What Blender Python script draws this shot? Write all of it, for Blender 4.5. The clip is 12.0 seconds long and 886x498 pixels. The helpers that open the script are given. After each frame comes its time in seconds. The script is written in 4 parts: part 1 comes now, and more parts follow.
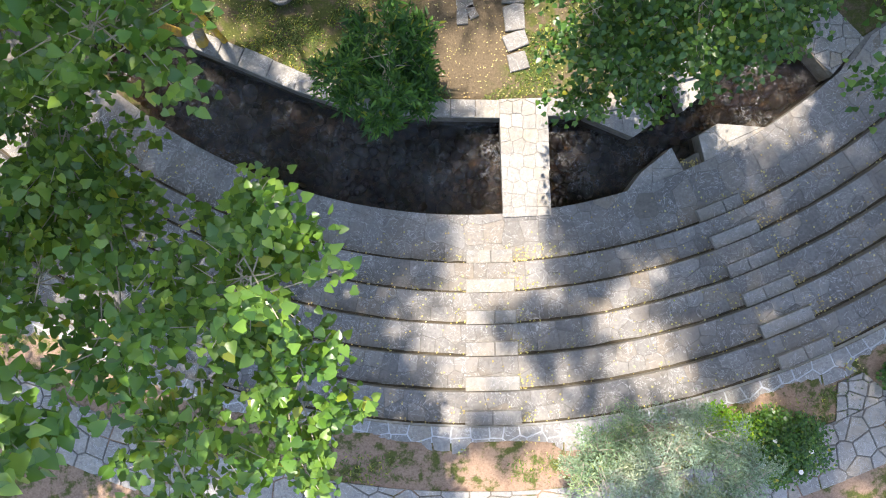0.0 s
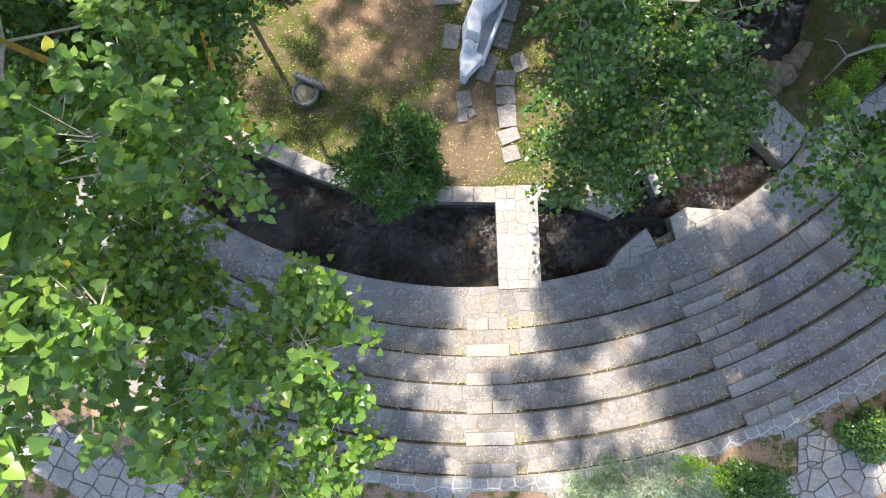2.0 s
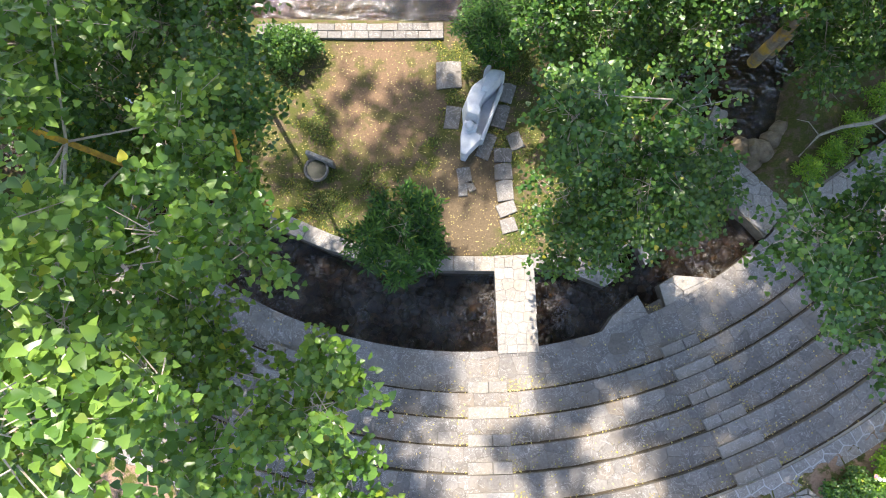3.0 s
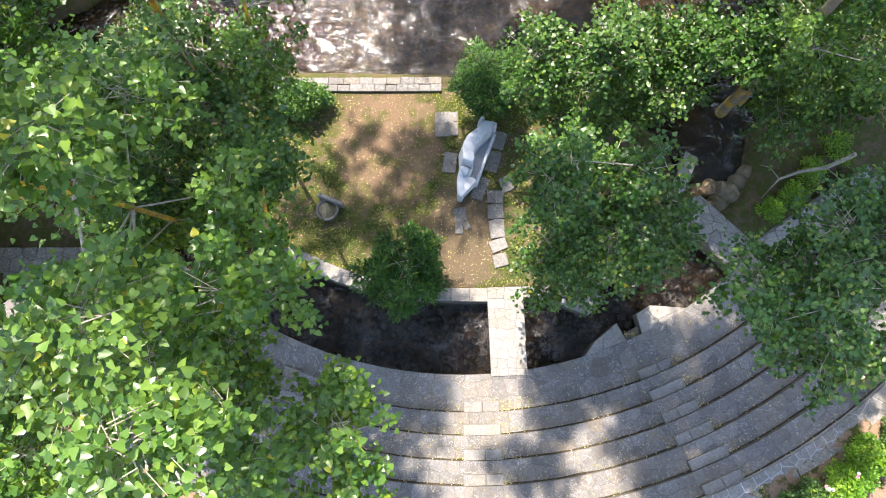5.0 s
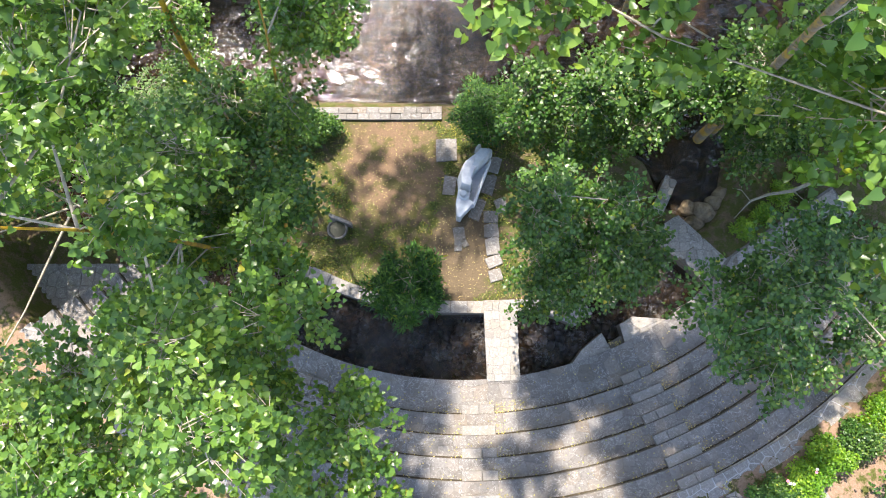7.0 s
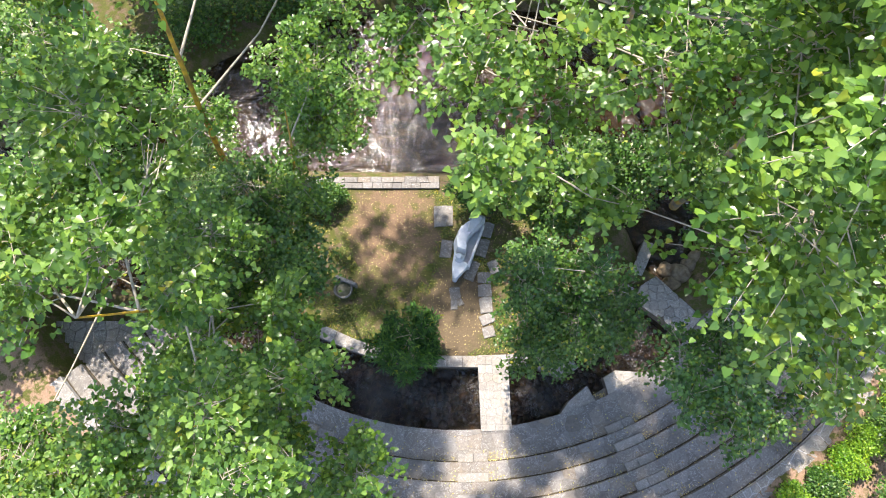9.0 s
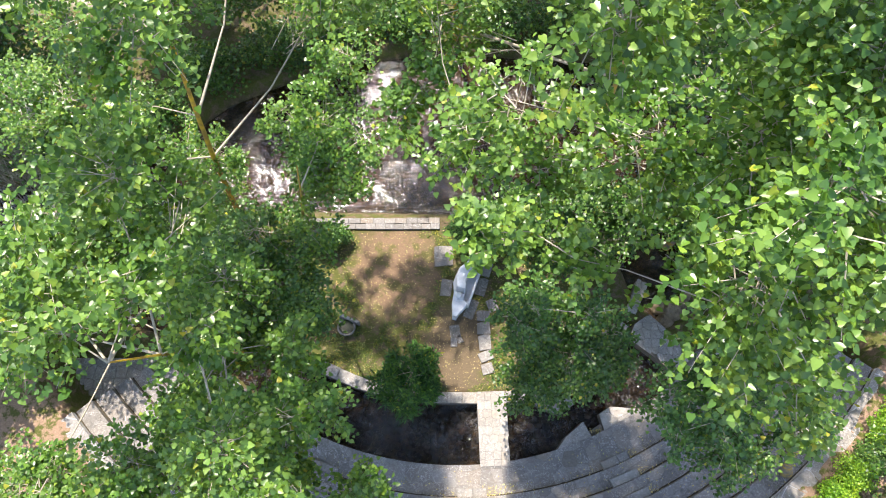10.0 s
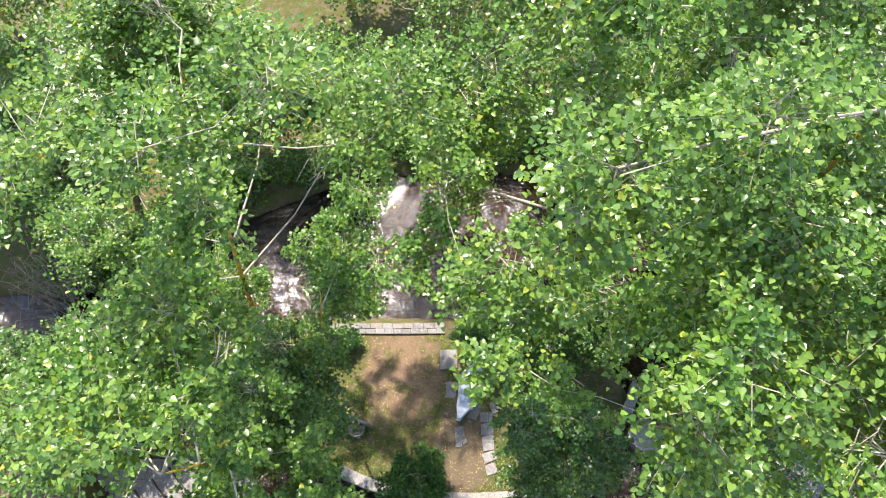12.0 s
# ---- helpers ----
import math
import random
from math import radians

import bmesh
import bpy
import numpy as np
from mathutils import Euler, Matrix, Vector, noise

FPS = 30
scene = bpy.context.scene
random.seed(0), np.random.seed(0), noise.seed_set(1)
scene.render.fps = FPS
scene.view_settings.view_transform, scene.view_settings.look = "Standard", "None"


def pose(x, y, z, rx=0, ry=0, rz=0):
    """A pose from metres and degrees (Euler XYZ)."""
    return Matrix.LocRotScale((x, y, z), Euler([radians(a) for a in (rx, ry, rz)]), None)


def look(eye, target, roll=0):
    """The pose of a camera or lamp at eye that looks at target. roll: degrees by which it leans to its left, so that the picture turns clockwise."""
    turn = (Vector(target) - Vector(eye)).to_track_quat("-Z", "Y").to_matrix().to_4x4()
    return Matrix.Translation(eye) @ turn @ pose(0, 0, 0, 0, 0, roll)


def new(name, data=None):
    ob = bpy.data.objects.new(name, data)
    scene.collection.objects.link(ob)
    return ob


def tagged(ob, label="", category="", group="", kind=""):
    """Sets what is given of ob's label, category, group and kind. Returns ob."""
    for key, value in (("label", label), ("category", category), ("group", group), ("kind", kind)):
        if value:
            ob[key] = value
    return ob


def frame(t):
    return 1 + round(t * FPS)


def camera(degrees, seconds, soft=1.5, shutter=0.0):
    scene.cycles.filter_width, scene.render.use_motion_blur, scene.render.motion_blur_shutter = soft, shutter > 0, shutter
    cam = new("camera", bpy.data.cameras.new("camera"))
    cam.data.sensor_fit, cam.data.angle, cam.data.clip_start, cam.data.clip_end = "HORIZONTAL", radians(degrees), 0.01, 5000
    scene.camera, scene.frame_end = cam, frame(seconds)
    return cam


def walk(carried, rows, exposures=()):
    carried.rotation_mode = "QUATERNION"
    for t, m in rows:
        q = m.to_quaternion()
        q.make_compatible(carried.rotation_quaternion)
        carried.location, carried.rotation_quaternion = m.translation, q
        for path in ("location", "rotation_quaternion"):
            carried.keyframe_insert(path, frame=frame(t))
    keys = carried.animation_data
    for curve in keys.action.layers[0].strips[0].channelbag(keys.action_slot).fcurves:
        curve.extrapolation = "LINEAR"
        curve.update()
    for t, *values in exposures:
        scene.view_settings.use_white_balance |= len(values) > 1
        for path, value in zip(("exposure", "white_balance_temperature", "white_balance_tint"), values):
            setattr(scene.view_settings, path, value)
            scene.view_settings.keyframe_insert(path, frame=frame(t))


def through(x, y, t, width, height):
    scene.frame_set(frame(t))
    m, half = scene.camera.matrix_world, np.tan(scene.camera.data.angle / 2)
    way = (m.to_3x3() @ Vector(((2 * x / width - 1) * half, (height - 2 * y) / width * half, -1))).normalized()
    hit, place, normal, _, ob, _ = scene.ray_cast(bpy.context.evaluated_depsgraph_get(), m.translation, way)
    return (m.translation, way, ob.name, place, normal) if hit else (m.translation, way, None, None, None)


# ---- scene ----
cam = camera(64.1, 12.0, soft=1.0)
METRES, EYE, TILT, LEAN, TURN = 13.0, 16.15, -90.0, 0.0, 0.0
ROWS = [
    (0.0, 0.0, 0.0, 0.0, 0.0, 0.0, -0.0),
    (0.5, 0.0013, -0.0376, 0.0013, 0.16, 0.87, -0.06),
    (1.0, 0.0001, -0.0781, 0.0025, 0.17, 2.25, -0.02),
    (1.5, -0.0019, -0.1179, 0.0029, 0.13, 3.56, -0.02),
    (2.0, -0.004, -0.1627, 0.0052, 0.06, 5.32, -0.0),
    (2.5, -0.0073, -0.204, 0.0067, 0.01, 8.16, 0.09),
    (3.0, -0.0084, -0.2489, 0.0095, 0.07, 10.21, 0.1),
    (5.0, -0.0036, -0.4204, 0.016, 0.09, 11.59, 0.12),
    (5.5, -0.0032, -0.4609, 0.0164, 0.1, 11.63, 0.13),
    (6.0, -0.0037, -0.5046, 0.0187, 0.08, 11.66, 0.13),
    (6.5, -0.0043, -0.5449, 0.0205, 0.1, 11.65, 0.13),
    (8.5, -0.0021, -0.7129, 0.0301, -0.03, 13.04, 0.18),
    (9.0, -0.0004, -0.7572, 0.0327, -0.04, 15.13, 0.15),
    (9.5, 0.0004, -0.7969, 0.0345, -0.07, 16.19, 0.12),
    (10.0, -0.0006, -0.8338, 0.0345, -0.04, 17.7, 0.11),
    (10.5, -0.0013, -0.8689, 0.0348, 0.06, 19.4, 0.1),
    (11.0, -0.0031, -0.9123, 0.0343, 0.17, 21.25, 0.11),
    (11.5, -0.0038, -0.9536, 0.0344, 0.25, 22.97, 0.15),
    (12.0, -0.0035, -0.9986, 0.0337, 0.32, 24.82, 0.18),
]

walk(cam, [(t, pose(0, 0, EYE, TILT, LEAN, TURN) @ pose(METRES * x, METRES * y, METRES * z, 90 + pitch, roll, yaw)) for t, x, y, z, yaw, pitch, roll in ROWS],
     exposures=[(0.0, 2.06, 6700, 14), (4.0, 2.08, 6760, 15), (8.0, 1.98, 6720, 15), (12.0, 1.9, 6700, 15)])

# ---- light ----
SUN_EL, SUN_AZ = radians(62), radians(109)      # azimuth measured from +x towards +y
world = bpy.data.worlds.new("sky")
scene.world = world
world.use_nodes = True
wt = world.node_tree
sky = wt.nodes.new("ShaderNodeTexSky")
sky.sky_type = "NISHITA"
sky.sun_disc = False
sky.sun_elevation = SUN_EL
sky.sun_rotation = radians(90) - SUN_AZ
wt.nodes["Background"].inputs[1].default_value = 0.145
wt.links.new(sky.outputs[0], wt.nodes["Background"].inputs[0])
sun_data = bpy.data.lights.new("sun", "SUN")
sun_data.energy, sun_data.angle, sun_data.color = 3.4, radians(0.8), (1.0, 0.94, 0.84)
sun = new("sun", sun_data)
sun_way = Vector((math.cos(SUN_EL) * math.cos(SUN_AZ), math.cos(SUN_EL) * math.sin(SUN_AZ), math.sin(SUN_EL)))
sun.matrix_world = look(tuple(40 * sun_way), (0, 0, 0))


# ---- materials ----
class Mat:
    """A node material with small helpers."""

    def __init__(self, name, roughness=0.8, specular=0.4):
        self.m = bpy.data.materials.new(name)
        self.m.use_nodes = True
        self.t = self.m.node_tree
        self.b = self.t.nodes["Principled BSDF"]
        self.b.inputs["Roughness"].default_value = roughness
        self.b.inputs["Specular IOR Level"].default_value = specular
        self.pos = self.t.nodes.new("ShaderNodeNewGeometry")

    def node(self, kind, **inputs):
        n = self.t.nodes.new(kind)
        for k, v in inputs.items():
            self.put(n.inputs[k.replace("_", " ")], v)
        return n

    def put(self, socket, v):
        if isinstance(v, bpy.types.NodeSocket):
            self.t.links.new(v, socket)
        else:
            socket.default_value = v

    def noise(self, scale, detail=4.0, rough=0.6, vector=None):
        n = self.node("ShaderNodeTexNoise", Scale=scale, Detail=detail, Roughness=rough)
        self.t.links.new(vector or self.pos.outputs["Position"], n.inputs["Vector"])
        return n.outputs["Fac"]

    def ramp(self, fac, *stops):
        n = self.t.nodes.new("ShaderNodeValToRGB")
        e = n.color_ramp.elements
        while len(e) < len(stops):
            e.new(0.5)
        for el, (p, c) in zip(e, stops):
            el.position, el.color = p, (*c, 1) if len(c) == 3 else c
        self.t.links.new(fac, n.inputs[0])
        return n.outputs[0]

    def mix(self, fac, a, b, mode="MIX"):
        n = self.t.nodes.new("ShaderNodeMix")
        n.data_type, n.blend_type = "RGBA", mode
        for i, v in ((0, fac), (6, a), (7, b)):
            if isinstance(v, tuple) and len(v) == 3:
                v = (*v, 1)
            self.put(n.inputs[i], v)
        return n.outputs[2]

    def math(self, op, a, b=0.0):
        n = self.t.nodes.new("ShaderNodeMath")
        n.operation = op
        self.put(n.inputs[0], a)
        self.put(n.inputs[1], b)
        return n.outputs[0]

    def step(self, v, lo, hi):
        n = self.t.nodes.new("ShaderNodeMapRange")
        n.interpolation_type = "SMOOTHSTEP"
        self.put(n.inputs[0], v)
        self.put(n.inputs[1], lo)
        self.put(n.inputs[2], hi)
        return n.outputs[0]

    def bump(self, height, strength=0.4, distance=0.01):
        n = self.node("ShaderNodeBump", Strength=strength, Distance=distance, Height=height)
        self.put(self.b.inputs["Normal"], n.outputs[0])
        return n.outputs[0]

    def colour(self, c):
        self.put(self.b.inputs["Base Color"], c)
        return self.m

    def random(self):
        return self.t.nodes.new("ShaderNodeObjectInfo").outputs["Random"]

    def away(self, x, y, stretch=1.0):
        """Distance in plan from (x, y), roughened."""
        sep = self.t.nodes.new("ShaderNodeSeparateXYZ")
        self.t.links.new(self.pos.outputs["Position"], sep.inputs[0])
        dx = self.math("SUBTRACT", sep.outputs[0], x)
        dy = self.math("MULTIPLY", self.math("SUBTRACT", sep.outputs[1], y), stretch)
        d = self.math("SQRT", self.math("ADD", self.math("MULTIPLY", dx, dx), self.math("MULTIPLY", dy, dy)))
        return self.math("ADD", d, self.math("MULTIPLY", self.math("SUBTRACT", self.noise(1.1, 5, 0.65), 0.5), 2.4))


def stone_material(name, dark, light, warm, rough=0.75):
    m = Mat(name, rough, 0.35)
    c = m.ramp(m.random(), (0.0, dark), (0.45, tuple((a + b) / 2 for a, b in zip(dark, light))), (0.8, light), (1.0, warm))
    grain = m.noise(14, 8, 0.7)
    c = m.mix(0.75, c, m.ramp(grain, (0.3, (0.52, 0.52, 0.53)), (0.7, (1.27, 1.25, 1.22))), "MULTIPLY")
    stain = m.noise(0.9, 5, 0.65)
    c = m.mix(m.step(stain, 0.47, 0.68), c, m.mix(0.6, c, warm))
    c = m.mix(m.math("MULTIPLY", m.step(m.noise(5.5, 6, 0.75), 0.58, 0.75), 0.45), c, (0.36, 0.36, 0.34))
    warp = m.node("ShaderNodeTexNoise", Scale=3.2, Detail=6.0, Roughness=0.62, Distortion=1.6)
    m.t.links.new(m.pos.outputs["Position"], warp.inputs["Vector"])
    vein = m.math("ABSOLUTE", m.math("SUBTRACT", warp.outputs["Fac"], 0.5))
    c = m.mix(m.math("MULTIPLY", m.step(vein, 0.016, 0.002), m.math("MULTIPLY", m.step(m.noise(1.3, 4), 0.36, 0.5), 0.9)), c, (0.42, 0.41, 0.39))
    c = m.mix(m.math("MULTIPLY", m.step(m.noise(2.1, 6, 0.7), 0.56, 0.7), 0.5), c, m.mix(1.0, c, (0.55, 0.54, 0.52), "MULTIPLY"))
    m.bump(m.math("ADD", m.math("ADD", grain, m.noise(60, 3)), m.math("MULTIPLY", m.step(vein, 0.02, 0.0), 0.5)), 0.7, 0.012)
    return m.colour(c)


def plain_material(name, a, b, scale=6.0, rough=0.8, bump=0.4, dist=0.01, metal=0.0):
    m = Mat(name, rough, 0.35)
    n = m.noise(scale, 7, 0.65)
    m.b.inputs["Metallic"].default_value = metal
    m.bump(n, bump, dist)
    return m.colour(m.ramp(n, (0.3, a), (0.7, b)))


def leaf_material(name, dark, mid, light, yellow=0.03, gloss=0.42, through=0.4):
    m = Mat(name, gloss + 0.04, 0.55)
    rnd = m.pos.outputs["Random Per Island"]
    c = m.ramp(rnd, (0.0, dark), (0.55, mid), (1.0 - yellow - 0.02, light), (1.0 - yellow + 0.01, (0.34, 0.33, 0.04)))
    patch = m.noise(0.55, 3, 0.5)
    c = m.mix(m.step(patch, 0.42, 0.62), c, m.mix(1.0, c, (0.70, 0.84, 0.66), "MULTIPLY"))
    c = m.mix(m.step(m.noise(1.6, 2, 0.5), 0.55, 0.68), c, m.mix(1.0, c, (1.35, 1.18, 0.95), "MULTIPLY"))
    m.colour(c)
    tr = m.node("ShaderNodeBsdfTranslucent")
    m.put(tr.inputs[0], m.mix(1.0, c, (1.4, 1.25, 0.6), "MULTIPLY"))
    mx = m.node("ShaderNodeMixShader", Fac=through)
    m.t.links.new(m.b.outputs[0], mx.inputs[1])
    m.t.links.new(tr.outputs[0], mx.inputs[2])
    m.t.links.new(mx.outputs[0], m.t.nodes["Material Output"].inputs[0])
    return m.m


def water_material(name, tint, ripple, scale, dist, murk, cloud, foam, gloss_rough=0.08, stretch=1.0):
    m = Mat(name, 0.08, 0.5)
    flow = m.node("ShaderNodeVectorMath")
    flow.operation = "MULTIPLY"
    m.t.links.new(m.pos.outputs["Position"], flow.inputs[0])
    flow.inputs[1].default_value = (1.0 / stretch, stretch, 1.0)
    fv = flow.outputs[0]
    w = m.math("ADD", m.math("MULTIPLY", m.noise(scale, 3, 0.55, fv), m.math("ADD", 0.25, m.step(m.noise(0.8, 3, 0.6), 0.35, 0.65))), m.math("MULTIPLY", m.noise(scale * 3.2, 2, 0.5, fv), 0.2))
    nrm = m.bump(w, ripple, dist)
    base = m.mix(m.step(m.noise(1.4, 5, 0.7), 0.4, 0.65), murk, tuple(0.45 * v for v in murk))
    swirl = m.node("ShaderNodeTexNoise", Scale=scale * 0.7, Detail=7.0, Roughness=0.7, Distortion=1.2)
    m.t.links.new(m.pos.outputs["Position"], swirl.inputs["Vector"])
    froth = m.math("MULTIPLY", m.step(m.math("ABSOLUTE", m.math("SUBTRACT", swirl.outputs["Fac"], 0.5)), 0.045, 0.0), m.step(m.noise(1.1, 5, 0.7), 0.45, 0.6))
    froth = m.math("MULTIPLY", froth, foam)
    m.colour(m.mix(froth, base, (0.55, 0.54, 0.52)))
    clear = m.node("ShaderNodeBsdfTransparent", Color=(*tint, 1))
    body = m.node("ShaderNodeMixShader", Fac=m.math("MAXIMUM", froth, cloud))
    gloss = m.node("ShaderNodeBsdfGlossy", Roughness=gloss_rough, Normal=nrm)
    fres = m.node("ShaderNodeFresnel", IOR=1.34, Normal=nrm)
    top = m.node("ShaderNodeMixShader", Fac=fres.outputs[0])
    m.t.links.new(clear.outputs[0], body.inputs[1])
    m.t.links.new(m.b.outputs[0], body.inputs[2])
    m.t.links.new(body.outputs[0], top.inputs[1])
    m.t.links.new(gloss.outputs[0], top.inputs[2])
    m.t.links.new(top.outputs[0], m.t.nodes["Material Output"].inputs[0])
    return m.m


def ground_material():
    m = Mat("earth_and_grass", 0.95, 0.2)
    fine, mid = m.noise(22, 8, 0.75), m.noise(3.0, 6, 0.65)
    soil = m.ramp(fine, (0.25, (0.05, 0.036, 0.021)), (0.5, (0.11, 0.082, 0.05)), (0.8, (0.2, 0.155, 0.1)))
    red = m.ramp(fine, (0.25, (0.095, 0.062, 0.036)), (0.75, (0.225, 0.15, 0.096)))
    grass = m.ramp(fine, (0.25, (0.03, 0.038, 0.009)), (0.55, (0.075, 0.082, 0.02)), (0.8, (0.15, 0.135, 0.045)))
    c = m.mix(m.step(mid, 0.40, 0.54), soil, grass)
    worn = m.math("SUBTRACT", 1.0, m.math("MULTIPLY", m.step(m.noise(1.5, 6, 0.7), 0.48, 0.62), 0.7))
    c = m.mix(m.math("MULTIPLY", m.step(m.away(-1.9, 8.2, 0.8), 2.3, 0.9), worn), c, red)
    c = m.mix(m.step(m.away(0.5, 5.0, 0.6), 1.5, 0.8), c, soil)
    sep = m.t.nodes.new("ShaderNodeSeparateXYZ")
    m.t.links.new(m.pos.outputs["Position"], sep.inputs[0])
    strip = m.ramp(fine, (0.25, (0.12, 0.075, 0.048)), (0.75, (0.34, 0.235, 0.165)))
    c = m.mix(m.step(sep.outputs[2], 1.2, 1.5), c, m.mix(m.step(mid, 0.47, 0.6), strip, grass))
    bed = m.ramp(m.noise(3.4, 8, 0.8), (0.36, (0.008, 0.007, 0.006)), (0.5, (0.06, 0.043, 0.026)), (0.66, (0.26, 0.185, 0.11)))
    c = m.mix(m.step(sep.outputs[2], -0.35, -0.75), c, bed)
    c = m.mix(m.step(m.away(-17.5, 24.5, 1.0), 4.6, 3.2), c, m.mix(fine, (0.30, 0.26, 0.2), (0.42, 0.38, 0.32)))
    m.bump(m.math("ADD", fine, mid), 0.7, 0.03)
    return m.colour(c)


def bark_material(name, a, b, lichen):
    m = Mat(name, 0.9, 0.2)
    n = m.noise(9, 7, 0.7)
    c = m.ramp(n, (0.3, a), (0.7, b))
    c = m.mix(m.step(m.noise(1.7, 5, 0.7), 0.45, 0.62), c, lichen)
    m.bump(n, 0.8, 0.03)
    return m.colour(c)


STONE = stone_material("slate_flag", (0.138, 0.130, 0.119), (0.21, 0.201, 0.188), (0.195, 0.166, 0.132))
STONE_PALE = stone_material("pale_paving", (0.225, 0.212, 0.19), (0.30, 0.284, 0.256), (0.28, 0.24, 0.185))
STONE_GREY = stone_material("grey_slab", (0.19, 0.181, 0.166), (0.25, 0.239, 0.22), (0.24, 0.208, 0.165))
MORTAR = plain_material("mortar", (0.085, 0.077, 0.064), (0.17, 0.155, 0.13), 9)
MORTAR_PALE = plain_material("pale_mortar", (0.3, 0.3, 0.295), (0.42, 0.42, 0.41), 9)
RISER = plain_material("riser_stone", (0.07, 0.058, 0.04), (0.19, 0.16, 0.115), 5, 0.9, 0.8, 0.03)
MARBLE = plain_material("weathered_marble", (0.42, 0.45, 0.49), (0.62, 0.64, 0.67), 4, 0.6, 0.3)
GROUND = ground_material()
WATER = water_material("stream_water", (0.52, 0.43, 0.31), 1.0, 6.5, 0.22, (0.022, 0.017, 0.012), 0.3, 0.5)
RIVER = water_material("river_water", (0.5, 0.42, 0.3), 0.8, 2.2, 0.20, (0.060, 0.041, 0.023), 0.35, 0.10, 0.10, 1.35)
BARK = bark_material("lichen_bark", (0.13, 0.105, 0.08), (0.28, 0.235, 0.18), (0.42, 0.27, 0.05))
LICHEN = bark_material("yellow_lichen_bark", (0.20, 0.13, 0.045), (0.40, 0.26, 0.05), (0.58, 0.36, 0.03))
TWIG = plain_material("twig_bark", (0.2, 0.17, 0.12), (0.42, 0.37, 0.29), 12)
POPLAR = leaf_material("poplar_leaf", (0.06, 0.132, 0.027), (0.115, 0.222, 0.040), (0.21, 0.335, 0.060), 0.006, 0.29, 0.46)
DEEP = leaf_material("deep_leaf", (0.03, 0.078, 0.016), (0.062, 0.145, 0.027), (0.13, 0.235, 0.042), 0.005, 0.34, 0.38)
FEATHERY = leaf_material("conifer_spray", (0.014, 0.052, 0.009), (0.038, 0.115, 0.016), (0.095, 0.215, 0.028), 0.0, 0.6, 0.35)
WILLOW = leaf_material("willow_leaf", (0.05, 0.11, 0.03), (0.10, 0.19, 0.05), (0.19, 0.29, 0.08), 0.0, 0.5, 0.3)
OLIVE = leaf_material("silver_leaf", (0.13, 0.18, 0.115), (0.21, 0.27, 0.19), (0.32, 0.38, 0.29), 0.0, 0.5, 0.25)
LIME = leaf_material("privet_leaf", (0.08, 0.19, 0.012), (0.16, 0.32, 0.02), (0.30, 0.46, 0.04), 0.0)
YELLOW = leaf_material("fallen_leaf", (0.24, 0.16, 0.06), (0.42, 0.34, 0.12), (0.56, 0.48, 0.22), 0.0, 0.6, 0.1)

# ---- builders ----
rng = np.random.default_rng(7)


def mesh_object(name, verts, faces, material, parent=None, label="", smooth=False):
    me = bpy.data.meshes.new(name)
    me.from_pydata([tuple(v) for v in verts], [], faces)
    me.materials.append(material)
    if smooth:
        me.polygons.foreach_set("use_smooth", [True] * len(me.polygons))
    ob = new(name, me)
    if parent:
        ob.parent = parent
    if label:
        ob["label"] = label
    return ob


def part(name, bm, material, parent=None, label=""):
    me = bpy.data.meshes.new(name)
    bm.to_mesh(me)
    bm.free()
    me.materials.append(material)
    ob = new(name, me)
    if parent:
        ob.parent = parent
    if label:
        ob["label"] = label
    return ob


def slab_mesh(poly, z0, z1, bevel=0.015, wobble=0.0):
    """Vertices and faces of a prism over a convex outline, with a worn upper edge."""
    p = np.array(poly, float)
    if sum(p[i - 1][0] * p[i][1] - p[i][0] * p[i - 1][1] for i in range(len(p))) < 0:
        p = p[::-1]
    n, c = len(p), p.mean(0)
    d = c - p
    inner = p + d / np.linalg.norm(d, axis=1)[:, None] * bevel * 1.4
    dz = [wobble * noise.noise((x * 3.1, y * 3.1, z1)) for x, y in p]
    v = [(x, y, z0) for x, y in p] + [(x, y, z1 - bevel + w) for (x, y), w in zip(p, dz)] + [(x, y, z1 + w) for (x, y), w in zip(inner, dz)]
    f = [(i, (i + 1) % n, n + (i + 1) % n, n + i) for i in range(n)] + [(n + i, n + (i + 1) % n, 2 * n + (i + 1) % n, 2 * n + i) for i in range(n)]
    f.append(tuple(range(2 * n, 3 * n)))
    return v, f


def slab(name, poly, z0, z1, material, parent=None, bevel=0.015, wobble=0.0, label=""):
    v, f = slab_mesh(poly, z0, z1, bevel, wobble)
    return mesh_object(name, v, f, material, parent, label)


def prism(name, poly, z0, z1, material, parent=None, label=""):
    """A solid over any outline (may be concave)."""
    bm = bmesh.new()
    f = bm.faces.new([bm.verts.new((x, y, z0)) for x, y in poly])
    r = bmesh.ops.extrude_face_region(bm, geom=[f])
    bmesh.ops.translate(bm, vec=(0, 0, z1 - z0), verts=[g for g in r["geom"] if isinstance(g, bmesh.types.BMVert)])
    bmesh.ops.recalc_face_normals(bm, faces=bm.faces)
    return part(name, bm, material, parent, label)


